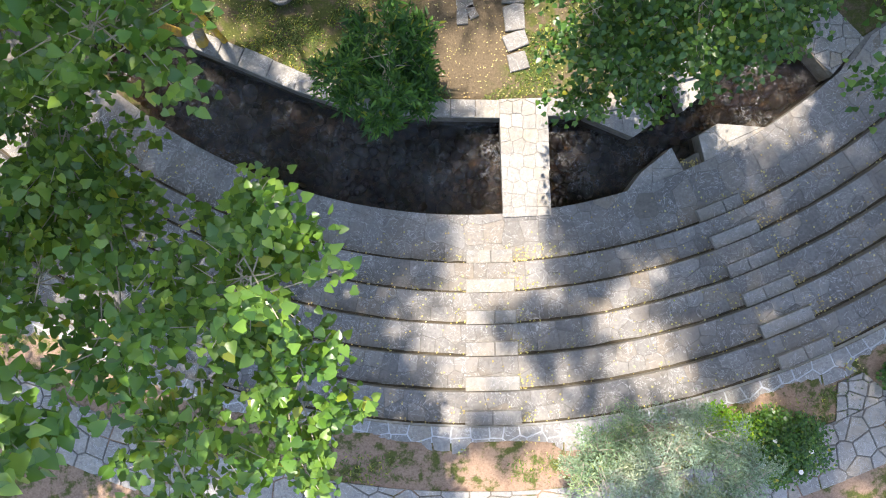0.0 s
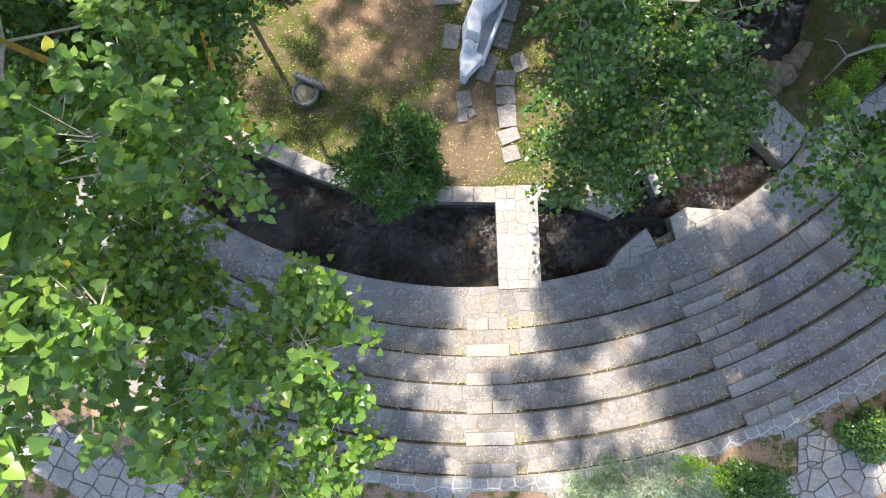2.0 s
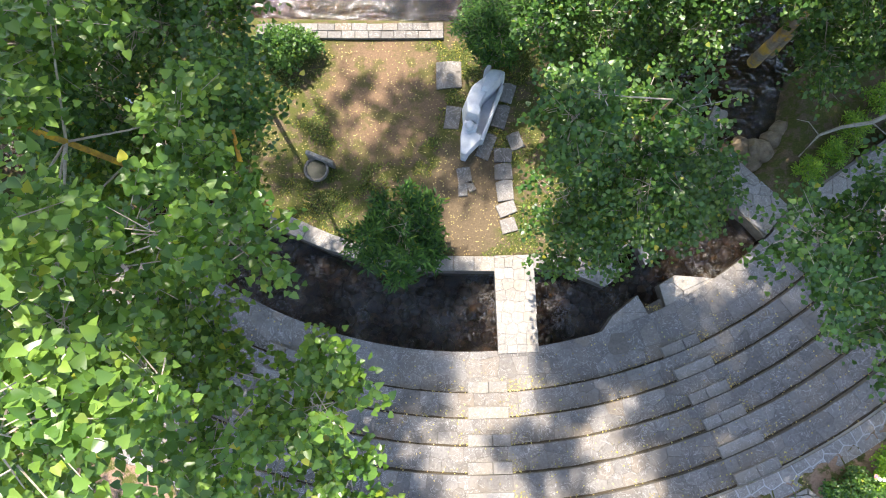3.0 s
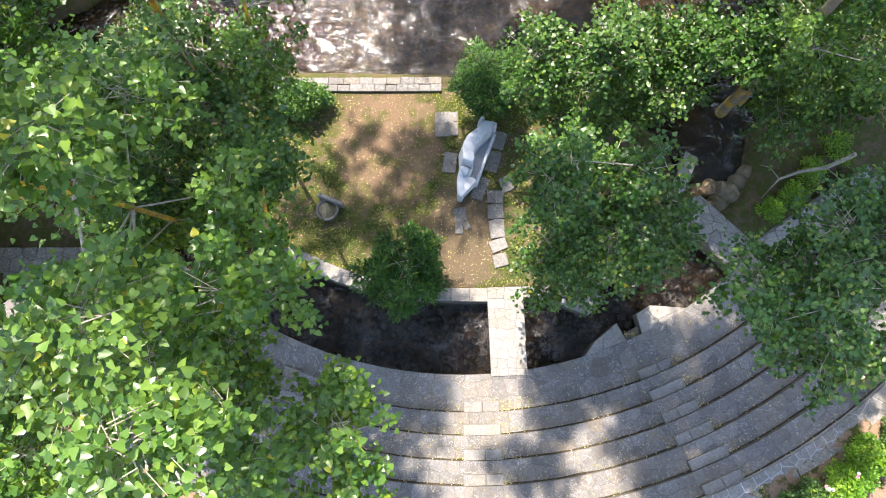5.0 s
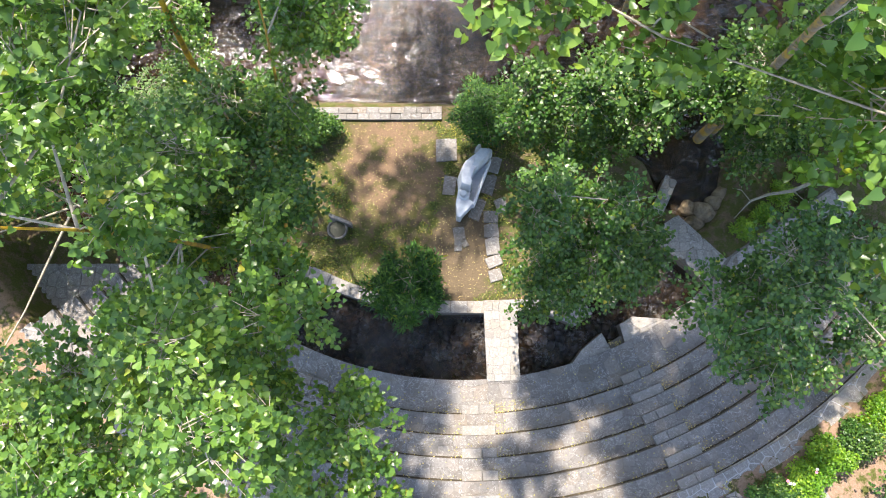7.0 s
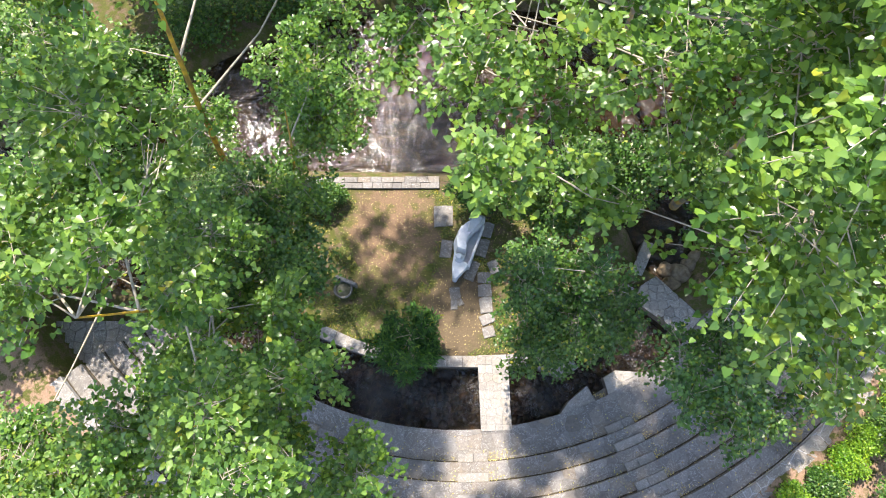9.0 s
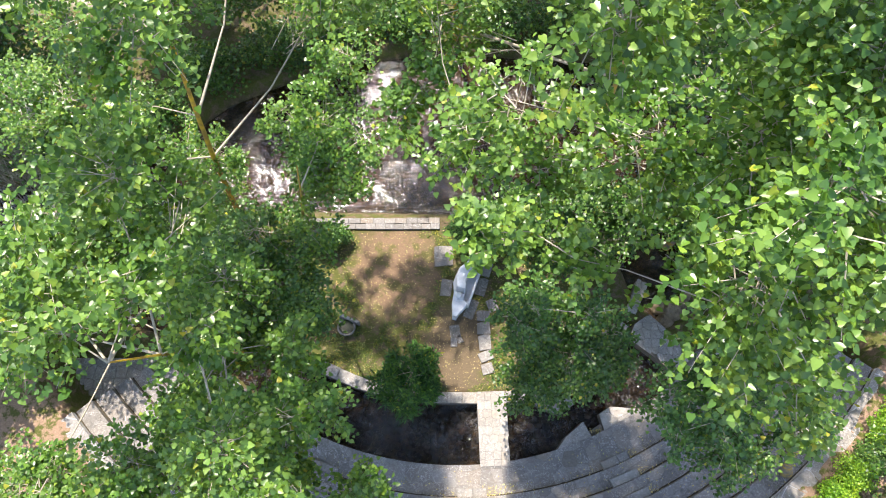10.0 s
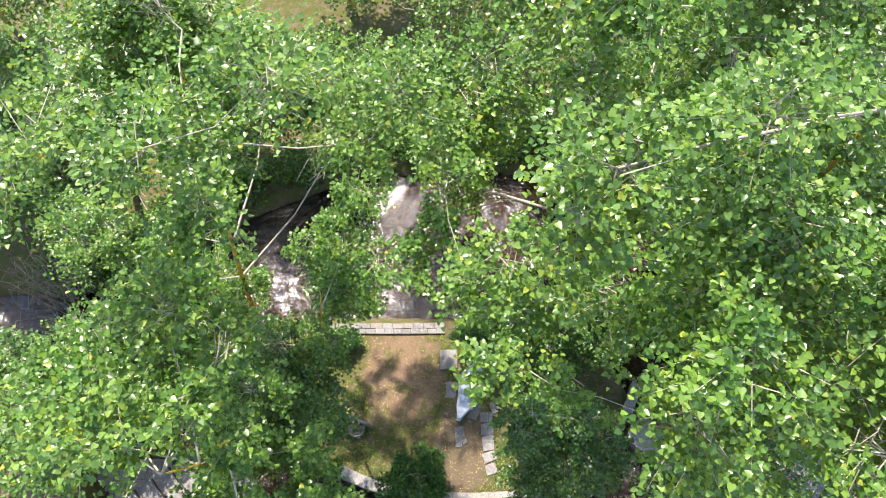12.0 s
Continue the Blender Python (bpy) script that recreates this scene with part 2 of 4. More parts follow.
def tube(points, radii, sides=6):
    """Vertices and faces of a tapered tube along points."""
    v, f = [], []
    pts = [Vector(p) for p in points]
    for i, p in enumerate(pts):
        d = (pts[min(i + 1, len(pts) - 1)] - pts[max(i - 1, 0)]).normalized()
        a = d.orthogonal().normalized()
        b = d.cross(a)
        for k in range(sides):
            w = 2 * math.pi * k / sides
            v.append(p + (a * math.cos(w) + b * math.sin(w)) * radii[i])
    for i in range(len(pts) - 1):
        for k in range(sides):
            q = (k + 1) % sides
            f.append((i * sides + k, i * sides + q, (i + 1) * sides + q, (i + 1) * sides + k))
    return v, f


def join(chunks):
    v, f = [], []
    for a, b in chunks:
        n = len(v)
        v += a
        f += [tuple(i + n for i in q) for q in b]
    return v, f


DELTOID = np.array([(0, 0, 0), (0.40, 0.06, 0.03), (0.42, 0.42, 0.04), (0, 1, -0.10), (-0.42, 0.42, 0.04), (-0.40, 0.06, 0.03)])
HEART = np.array([(0, 0.04, 0), (0.30, -0.06, 0.02), (0.48, 0.20, 0.05), (0.30, 0.62, 0.02), (0, 1.04, -0.12), (-0.30, 0.62, 0.02), (-0.48, 0.20, 0.05), (-0.30, -0.06, 0.02)])
LANCE = np.array([(0, 0, 0), (0.10, 0.25, 0.01), (0.11, 0.6, 0.01), (0, 1, -0.03), (-0.11, 0.6, 0.01), (-0.10, 0.25, 0.01)])


def leaf_mesh(name, places, tips, size, shape, material, parent, tilt=0.55, label=""):
    """One mesh of leaves: an outline folded along its midrib at each place, its tip along tips."""
    n = len(places)
    up = np.column_stack([rng.normal(0, tilt, n), rng.normal(0, tilt, n), np.ones(n)])
    up /= np.linalg.norm(up, axis=1)[:, None]
    t = tips - up * (tips * up).sum(1)[:, None]
    t /= np.linalg.norm(t, axis=1)[:, None] + 1e-9
    s = np.cross(t, up)
    k = size * rng.uniform(0.65, 1.25, n)
    v = places[:, None, :] + k[:, None, None] * (shape[None, :, 0, None] * s[:, None, :] + shape[None, :, 1, None] * t[:, None, :] + shape[None, :, 2, None] * up[:, None, :])
    me = bpy.data.meshes.new(name)
    c = len(shape)                               # outline points; the two halves meet along the midrib
    h = c // 2
    half = list(range(h + 1)) + [0] + list(range(h, c))
    me.vertices.add(c * n)
    me.vertices.foreach_set("co", v.astype(np.float32).ravel())
    idx = (np.arange(n)[:, None] * c + np.array(half)[None, :]).astype(np.int32).ravel()
    me.loops.add(len(half) * n)
    me.loops.foreach_set("vertex_index", idx)
    me.polygons.add(2 * n)
    me.polygons.foreach_set("loop_start", np.arange(0, len(half) * n, h + 1, dtype=np.int32))
    me.update(calc_edges=True)
    me.materials.append(material)
    ob = new(name, me)
    ob.parent = parent
    ob["kind"] = "stuff"
    if label:
        ob["label"] = label
    return ob


def fill(centre, radii, count, size):
    """Clump places spread through an ellipsoid, most of them near its skin."""
    out = []
    for _ in range(count):
        d = rng.normal(size=3)
        d /= np.linalg.norm(d)
        d *= rng.uniform(0.45, 1.0) ** 0.6
        out.append((*(np.array(centre) + d * np.array(radii)), size * rng.uniform(0.75, 1.2)))
    return out


def tree(name, base, trunk_top, lobes, leaves, leaf, shape, material, label, category="tree", trunk_radius=0.16, twigs=32, droop=0.5, bark=None, lean=(0, 0), tilt=0.56):
    """Trunk, limbs to each clump, twigs and leaves along the twigs."""
    root = new(name)
    root.location = base
    tagged(root, label, category)
    b, t = Vector((0, 0, 0)), Vector(trunk_top) - Vector(base)
    pts, rad = [], []
    for i in range(9):
        u = i / 8
        p = b.lerp(t, u) + Vector((0.25 * math.sin(3.1 * u + base[0]), 0.22 * math.sin(4.3 * u + base[1]), 0)) * u + Vector((*lean, 0)) * math.sin(math.pi * u)
        pts.append(p)
        rad.append(trunk_radius * (1.25 - 1.05 * u) if i else trunk_radius * 1.5)
    mesh_object("trunk", *tube(pts, rad, 9), bark or BARK, root, smooth=True)
    places, tips, thin = [], [], []
    joints = [(q, 0.0) for q in pts[3:]]
    for x, y, z, r in sorted(lobes, key=lambda l: min((Vector(l[:3]) - Vector(base) - q).length for q in pts[3:])):
        c = Vector((x, y, z)) - Vector(base)
        s, far = min(joints, key=lambda j: (j[0] - c).length + 0.35 * j[1] + (1.5 if j[0].z > c.z + 0.3 else 0.0))
        reach = (c - s).length
        joints.append((c, far + reach))
        mid = s.lerp(c, 0.55) + Vector((rng.normal(0, 0.12), rng.normal(0, 0.12), -0.10 * reach))
        r0 = max(0.012, min(0.4 * trunk_radius, 0.010 + 0.006 * reach) / (1 + 0.25 * far))
        mesh_object("limb", *tube([s, s.lerp(mid, 0.5), mid, c], [r0, r0 * 0.8, r0 * 0.65, r0 * 0.45], 6), TWIG, root, smooth=True)
        n = max(4, int(twigs * r * r))
        per = max(3, int(leaves * r * r / n))
        for _ in range(n):
            d = rng.normal(size=3)
            d[2] *= 0.75
            d /= np.linalg.norm(d)
            length = r * rng.uniform(0.55, 1.2)
            e = np.array(c) + d * length
            e[2] -= droop * 0.25 * length
            k_ = 0.6 * rng.random()
            a = np.array(c) * (1 - k_) + np.array(mid) * k_ + rng.normal(0, 0.16 * r, 3)
            m = (a + e) / 2 + np.array((0, 0, 0.1 * length))
            thin.append(tube([a, e], [0.010, 0.004], 3))
            w = 1.04 - 0.62 * rng.random(per) ** 1.5
            q = a * ((1 - w) ** 2)[:, None] + 2 * m * (w * (1 - w))[:, None] + e * (w ** 2)[:, None]
            places.append(q + rng.normal(0, 0.055 + 0.06 * r, (per, 3)))
            tp = d[None, :] * 0.6 + rng.normal(0, 0.7, (per, 3))
            tp[:, 2] -= droop
            tips.append(tp)
    mesh_object("twig_work", *join(thin), TWIG, root)["kind"] = "stuff"
    leaf_mesh("crown", np.concatenate(places), np.concatenate(tips), leaf, shape, material, root, tilt)
    return root


def shrub(name, base, radii, leaves, leaf, shape, material, label, stems=9, upright=0.4, category="shrub", bumps=14):
    """Stems from one root and leaves in uneven clumps over a low dome."""
    root = new(name)
    root.location = base
    tagged(root, label, category)
    places, tips = [], []
    rx, ry, rz = radii
    for i in range(bumps):
        a = 2 * math.pi * (i + rng.uniform(-0.4, 0.4)) / bumps * 2.4
        k = math.sqrt((i + 0.5) / bumps)
        c = np.array((rx * k * 0.8 * math.cos(a), ry * k * 0.8 * math.sin(a), rz * (0.35 + 0.5 * (1 - k * k)) * rng.uniform(0.85, 1.15)))
        if i < stems:
            mesh_object("stem", *tube([(0.05 * math.cos(a), 0.05 * math.sin(a), -0.05), c * np.array((0.45, 0.45, 0.6)), c], [0.03, 0.018, 0.008], 5), TWIG, root)
        n = leaves // bumps
        d = rng.normal(size=(n, 3))
        d /= np.linalg.norm(d, axis=1)[:, None]
        rad = np.array((rx, ry, rz * 1.1)) * 0.42 * rng.uniform(0.8, 1.2)
        q = c + d * rad * rng.uniform(0.35, 1.08, (n, 1))
        q[:, 2] = np.maximum(q[:, 2], 0.02)
        places.append(q)
        tp = d * 0.7 + rng.normal(0, 0.4, (n, 3))
        tp[:, 2] += upright
        tips.append(tp)
    leaf_mesh("foliage", np.concatenate(places), np.concatenate(tips), leaf, shape, material, root, 0.7)
    return root


# ---- ground ----
CX, CY = 0.69, 14.5                              # centre of the seating
RADII = [14.83, 15.48, 16.16, 16.82, 17.52, 18.19, 18.76]
RISE = 0.26
POOL = (0.52, 13.56, 12.81)                      # arc of the pool's edge
ANG0, ANG1 = radians(-139), radians(-35)


def arc(cx, cy, r, a0, a1, n):
    return [(cx + r * math.cos(a0 + (a1 - a0) * i / n), cy + r * math.sin(a0 + (a1 - a0) * i / n)) for i in range(n + 1)]


ISLAND = [(-7.0, 5.2), (-6.11, 4.74), (-4.69, 4.17), (-3.4, 3.62), (-2.37, 3.28), (-1.4, 3.10), (-0.41, 3.01), (1.3, 2.98), (2.4, 3.05), (3.31, 3.05), (4.1, 3.1), (4.73, 3.31),
          (5.25, 3.76), (5.9, 4.1), (6.2, 4.7), (6.9, 5.5), (7.2, 6.3), (6.6, 8.0), (4.0, 9.6), (1.5, 10.3), (-4.2, 10.4), (-5.8, 10.3), (-7.4, 8.6)]
near_edge = arc(*POOL, radians(-140), radians(-48.6), 40)
STREAM = near_edge + [(8.85, 3.95), (8.46, 4.4), (7.94, 4.85), (7.2, 5.45), (7.2, 5.9), (6.9, 5.9)] + [p for p in reversed(ISLAND[:16])] + [(-9.0, 6.6), (-12.0, 8.2), (-14, 8.5), (-13.6, 6.4)]
FAR_BANK = [(30, 19.5), (14, 18.6), (6, 18.4), (0, 18.9), (-5, 18.2), (-9.5, 16.2), (-12.5, 13.6), (-15, 12.6), (-30, 12.0)]
RIVER_PLAN = [(-30, 8.6), (-15.5, 8.6), (-12.5, 9.6), (-9.5, 9.9), (-7, 10.5), (-4.2, 10.42), (1.5, 10.32), (4.2, 9.7), (6.8, 8.2), (7.4, 6.6), (7.9, 6.2), (8.8, 5.5), (9.9, 6.5), (10.4, 8.4), (12, 10.2), (30, 11)] + FAR_BANK


def inside_and_distance(X, Y, poly):
    ins, dist = np.zeros(X.shape, bool), np.full(X.shape, 1e9)
    for (x0, y0), (x1, y1) in zip(poly, poly[1:] + poly[:1]):
        cross = ((y0 > Y) != (y1 > Y)) & (X < (x1 - x0) * (Y - y0) / (y1 - y0 + 1e-12) + x0)
        ins ^= cross
        ex, ey = x1 - x0, y1 - y0
        u = np.clip(((X - x0) * ex + (Y - y0) * ey) / (ex * ex + ey * ey + 1e-12), 0, 1)
        dist = np.minimum(dist, np.hypot(X - x0 - u * ex, Y - y0 - u * ey))
    return ins, dist


def smooth(v, a, b):
    u = np.clip((v - a) / (b - a), 0, 1)
    return u * u * (3 - 2 * u)


def terrain(X, Y):
    R, A = np.hypot(X - CX, Y - CY), np.arctan2(Y - CY, X - CX)
    back = np.where((Y < 9) | (R < 14), smooth(R, 17.6, 18.5), 0) * smooth(np.abs(A + radians(91.5)), radians(66), radians(57))
    Z = -0.05 + 1.62 * back
    Z = np.where((R > POOL[2] + 0.9) & (R < 17.9) & (np.abs(A + radians(91.5)) < radians(60)), -0.45, Z)
    for poly, depth, soft in ((STREAM, -1.0, 0.25), (RIVER_PLAN, -1.15, 0.9)):
        ins, d = inside_and_distance(X, Y, poly)
        if poly is STREAM:                       # the bed runs on under the foot of its walls
            ins, d = ins | ((d < 0.25) & (X > -7)), np.where(ins, d, 0.0) + np.where(X > -7, soft, 0.0)
        Z = np.where(ins, Z + (depth - Z) * smooth(d, -0.05, soft), Z)
    return Z


xs = np.concatenate([[-400, -120, -50, -32], np.arange(-24, 24.01, 0.2), [32, 50, 120, 400]])
ys = np.concatenate([[-400, -120, -40, -18], np.arange(-10, 30.01, 0.2), [36, 50, 120, 400]])
GX, GY = np.meshgrid(xs, ys)
GZ = terrain(GX, GY) + 0.025 * np.sin(GX * 2.3 + 1.7 * np.sin(GY * 1.9)) * np.sin(GY * 2.9)
nx = len(xs)
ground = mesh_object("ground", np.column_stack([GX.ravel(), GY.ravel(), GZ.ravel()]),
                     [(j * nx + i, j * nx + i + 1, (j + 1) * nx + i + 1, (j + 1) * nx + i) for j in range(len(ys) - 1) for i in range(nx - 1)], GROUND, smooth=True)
tagged(ground, "bare brown earth with patchy dry grass", "ground", kind="structure")


def water_sheet(name, poly, z, material, label):
    ob = mesh_object(name, [(x, y, z) for x, y in poly], [tuple(range(len(poly)))], material)
    return tagged(ob, label, "water", kind="structure")


water_sheet("water", STREAM, -0.52, WATER, "dark shallow stream water rippling over stones")
water_sheet("river", RIVER_PLAN, -0.62, RIVER, "brown river water with bright sky reflections")

# ---- seating ----


def ring(name, r0, r1, a0, a1, z0, z1, material, label, c=(CX, CY), n=72):
    outer, inner = arc(*c, r1, a0, a1, n), arc(*c, r0, a0, a1, n)
    ob = prism(name, outer + inner[::-1], z0, z1, material)
    return tagged(ob, label, "seating tier", kind="structure")


orchestra_edge = arc(*POOL, radians(-140), radians(-48.6), 60)
orchestra = tagged(prism("pavement", orchestra_edge + [(9.6, 4.85), (13.5, 7.4), (14.1, 6.4)] + arc(CX, CY, RADII[0] + 0.05, ANG0, ANG1, 60)[::-1], -1.2, -0.009, MORTAR),
                   "curved walkway of grey slate flags beside the pool", "walkway", kind="structure")
tiers = []
for k in range(6):
    tiers.append(ring("seating_tier", RADII[k], RADII[k + 1] + (0.05 if k < 5 else 0), ANG0, ANG1, -0.4, RISE * (k + 1) - 0.009, MORTAR_PALE if k == 5 else MORTAR,
                      "pale-jointed stone rim above the seating" if k == 5 else "curved stone seating tier paved with slate flags"))


def at(r, a):
    return CX + r * math.cos(a), CY + r * math.sin(a)


def pool_r(a):
    """Distance of the pool's arc from the seating's centre, in direction a."""
    dx, dy = CX - POOL[0], CY - POOL[1]
    ux, uy = math.cos(a), math.sin(a)
    k = dx * ux + dy * uy
    return -k + math.sqrt(k * k - dx * dx - dy * dy + POOL[2] ** 2)


# narrow dark strip with an uneven edge along the foot of each riser
DARK_JOINT = plain_material("dark_joint", (0.022, 0.018, 0.012), (0.07, 0.055, 0.034), 8, 0.95, 0.6, 0.02)
for k in range(6):
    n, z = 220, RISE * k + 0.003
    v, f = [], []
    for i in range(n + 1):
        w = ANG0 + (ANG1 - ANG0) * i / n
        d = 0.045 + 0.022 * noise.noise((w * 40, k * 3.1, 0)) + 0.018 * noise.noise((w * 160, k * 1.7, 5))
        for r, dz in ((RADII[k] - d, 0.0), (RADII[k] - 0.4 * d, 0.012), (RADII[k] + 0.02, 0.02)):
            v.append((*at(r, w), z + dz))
    for i in range(n):
        f += [(3 * i + j, 3 * i + j + 1, 3 * i + 4 + j, 3 * i + 3 + j) for j in range(2)]
    mesh_object("soil_joint", v, f, DARK_JOINT, tiers[k], "narrow dark uneven strip at the foot of the riser")

# stairs: a half-height block before each riser, along three aisles
def stair(low, label, across=None):
    group = "aisle steps"
    for k in range(6):
        r = RADII[k]
        if across is not None:
            low = math.asin((across - CX) / r) - math.pi / 2
        depth, half = 0.30, 0.53 + 0.012 * k
        ob = new("aisle_step")
        x, y = at(r - depth / 2 - 0.01, low)
        ob.matrix_world = Matrix.Translation((x, y, RISE * k)) @ Matrix.Rotation(low + math.pi / 2, 4, "Z")
        tagged(ob, label, "step", group)
        cut = rng.uniform(-0.2, 0.2) * half
        pieces = [(-half, cut - 0.006), (cut + 0.006, half)] if k % 3 != 1 else [(-half, half)]
        for x0, x1 in pieces:
            slab("block", [(x0, -depth / 2), (x1, -depth / 2), (x1, depth / 2), (x0, depth / 2)], 0.0, RISE / 2 + rng.normal(0, 0.004), STONE_GREY, ob, 0.015)


stair(0.0, "grey stone aisle step set against a seating tier", across=1.06)
stair(radians(-67.6), "grey stone aisle step set against a seating tier")
stair(radians(-110.1), "grey stone aisle step set against a seating tier")


# ---- crazy paving ----
def clip(poly, px, py, nx_, ny_):
    """The part of a convex outline on the side of (px, py) away from the normal."""
    out = []
    for (x0, y0), (x1, y1) in zip(poly, poly[1:] + poly[:1]):
        d0, d1 = (x0 - px) * nx_ + (y0 - py) * ny_, (x1 - px) * nx_ + (y1 - py) * ny_
        if d0 <= 0:
            out.append((x0, y0))
        if d0 * d1 < 0:
            u = d0 / (d0 - d1)
            out.append((x0 + u * (x1 - x0), y0 + u * (y1 - y0)))
    return out


def crazy(parent, region, step, z, material, gap=0.02, thick=0.06, loose=0.42, mapping=None):
    """Irregular flags: cells round scattered points, shrunk by the joint. region: a convex outline."""
    xs_, ys_ = [p[0] for p in region], [p[1] for p in region]
    seeds = []
    for i in range(int((max(xs_) - min(xs_)) / step) + 3):
        for j in range(int((max(ys_) - min(ys_)) / step) + 3):
            seeds.append((min(xs_) + (i - 0.7 + 0.10 * (j % 2) + rng.uniform(-loose, loose)) * step, min(ys_) + (j - 0.7 + rng.uniform(-loose, loose) * 0.4) * step))
    for x, y in seeds:
        cell = [(x - 2 * step, y - 2 * step), (x + 2 * step, y - 2 * step), (x + 2 * step, y + 2 * step), (x - 2 * step, y + 2 * step)]
        for u, v in seeds:
            d = math.hypot(u - x, v - y)
            if 0 < d < 3 * step and cell:
                cell = clip(cell, (x + u) / 2 - gap / 2 * (u - x) / d, (y + v) / 2 - gap / 2 * (v - y) / d, (u - x) / d, (v - y) / d)
        n = len(region)
        for k in range(n):
            (x0, y0), (x1, y1) = region[k], region[(k + 1) % n]
            d = math.hypot(x1 - x0, y1 - y0)
            if cell:
                cell = clip(cell, x0, y0, (y1 - y0) / d, -(x1 - x0) / d)
        if len(cell) < 3:
            continue
        area = abs(sum(cell[i - 1][0] * cell[i][1] - cell[i][0] * cell[i - 1][1] for i in range(len(cell)))) / 2
        if area < 0.02 * step:
            continue
        slab("flagstone", [mapping(*p) for p in cell] if mapping else cell, z - thick, z + rng.normal(0, 0.003), material, parent, 0.007)


# flags of the tiers and the walkway, one irregular cell each
TURN_AT = [ANG0, radians(-121), radians(-56), ANG1]
for k in range(6):
    r0, r1, z, rim = RADII[k] - 0.008, RADII[k + 1] - 0.005, RISE * (k + 1), k == 5
    for a0, a1, st in zip(TURN_AT, TURN_AT[1:], (0.75, 0.40 if rim else 0.44, 0.75)):
        L = r1 * (a1 - a0)
        crazy(tiers[k], [(0, 0), (L, 0), (L, r1 - r0), (0, r1 - r0)], st, z, STONE_GREY if rim else STONE, 0.03 if rim else 0.007, 0.05, 0.38,
              mapping=lambda u, v, a0=a0, r1=r1: at(r1 - v, a0 + u / r1))
for a0, a1, st in ((radians(-133), radians(-119), 0.8), (radians(-119), radians(-56), 0.46), (radians(-56), radians(-46), 0.6)):
    r1 = RADII[0] - 0.005
    L = r1 * (a1 - a0)
    crazy(orchestra, [(0, 0), (L, 0), (L, 1.0), (0, 1.0)], st, 0.0, STONE, 0.007, 0.06, 0.38,
          mapping=lambda u, v, a0=a0, r1=r1: at(r1 - v * (r1 - pool_r(a0 + u / r1) + 0.03), a0 + u / r1))

# garden path behind the seating
path_a0, path_a1 = radians(-124), radians(-58)
garden_path = ring("garden_path", 19.5, 20.7, path_a0, path_a1, 1.2, 1.585, MORTAR, "garden path of pale irregular flagstones")
garden_path["category"] = "path"
crazy(garden_path, [(0, 0), (20.1 * radians(19), 0), (20.1 * radians(19), 1.2), (0, 1.2)], 0.42, 1.61, STONE_PALE, 0.03, mapping=lambda u, v: at(20.7 - v, path_a0 + u / 20.1))
crazy(garden_path, [(20.1 * radians(19), 0), (20.1 * radians(45), 0), (20.1 * radians(45), 1.2), (20.1 * radians(19), 1.2)], 0.62, 1.61, STONE_PALE, 0.03, mapping=lambda u, v: at(20.7 - v, path_a0 + u / 20.1))
crazy(garden_path, [(20.1 * radians(45), 0), (20.1 * radians(66), 0), (20.1 * radians(66), 1.2), (20.1 * radians(45), 1.2)], 0.42, 1.61, STONE_PALE, 0.03, mapping=lambda u, v: at(20.7 - v, path_a0 + u / 20.1))
link_a = radians(-66.0)
link = tagged(prism("pavement", [at(18.8, link_a - 0.012), at(18.8, link_a + 0.018), at(19.5, link_a + 0.035), at(19.5, link_a - 0.03)], 1.2, 1.58, MORTAR), "short flagged link to the garden path", "path", kind="structure")
crazy(link, [at(18.8, link_a - 0.012), at(19.5, link_a - 0.03), at(19.5, link_a + 0.035), at(18.8, link_a + 0.018)][::1], 0.3, 1.605, STONE_PALE, 0.03)

# ---- pool walls, bridge, weir ----


def coping(parent, line, width, z0, z1, size, material, side=1.0):
    """Flat stones laid along a line, over a wall."""
    for (x0, y0), (x1, y1) in zip(line, line[1:]):
        L = math.hypot(x1 - x0, y1 - y0)
        tx, ty = (x1 - x0) / L, (y1 - y0) / L
        qx, qy = -ty * side, tx * side
        n = max(1, round(L / size))
        for i in range(n):
            s, e = L * i / n + 0.006, L * (i + 1) / n - 0.006
            w = width * rng.uniform(0.92, 1.06)
            slab("coping_stone", [(x0 + tx * s, y0 + ty * s), (x0 + tx * e, y0 + ty * e), (x0 + tx * e + qx * w, y0 + ty * e + qy * w), (x0 + tx * s + qx * w, y0 + ty * s + qy * w)], z0, z1 + rng.normal(0, 0.004), material, parent, 0.012)


def offset(line, w):
    out = []
    for i, (x, y) in enumerate(line):
        (x0, y0), (x1, y1) = line[max(i - 1, 0)], line[min(i + 1, len(line) - 1)]
        L = math.hypot(x1 - x0, y1 - y0)
        out.append((x - (y1 - y0) / L * w, y + (x1 - x0) / L * w))
    return out


edge = ISLAND[1:8]
fine_edge = []
for (x0, y0), (x1, y1) in zip(edge, edge[1:]):
    n = max(1, round(math.hypot(x1 - x0, y1 - y0) / 0.6))
    fine_edge += [(x0 + (x1 - x0) * i / n, y0 + (y1 - y0) * i / n) for i in range(n)]
fine_edge.append(edge[-1])
island_wall = tagged(prism("wall_island", fine_edge + offset(fine_edge, 0.42)[::-1], -1.2, -0.005, RISER), "low stone retaining wall along the pool", "wall", kind="structure")
coping(island_wall, fine_edge, 0.44, -0.02, 0.05, 0.6, STONE_GREY)
far_wall = tagged(prism("wall_river", [(-5.6, 9.9), (-0.1, 9.9), (-0.1, 10.36), (-5.6, 10.36)], -1.3, 0.02, MORTAR), "low wall of squared stones along the river", "wall", kind="structure")
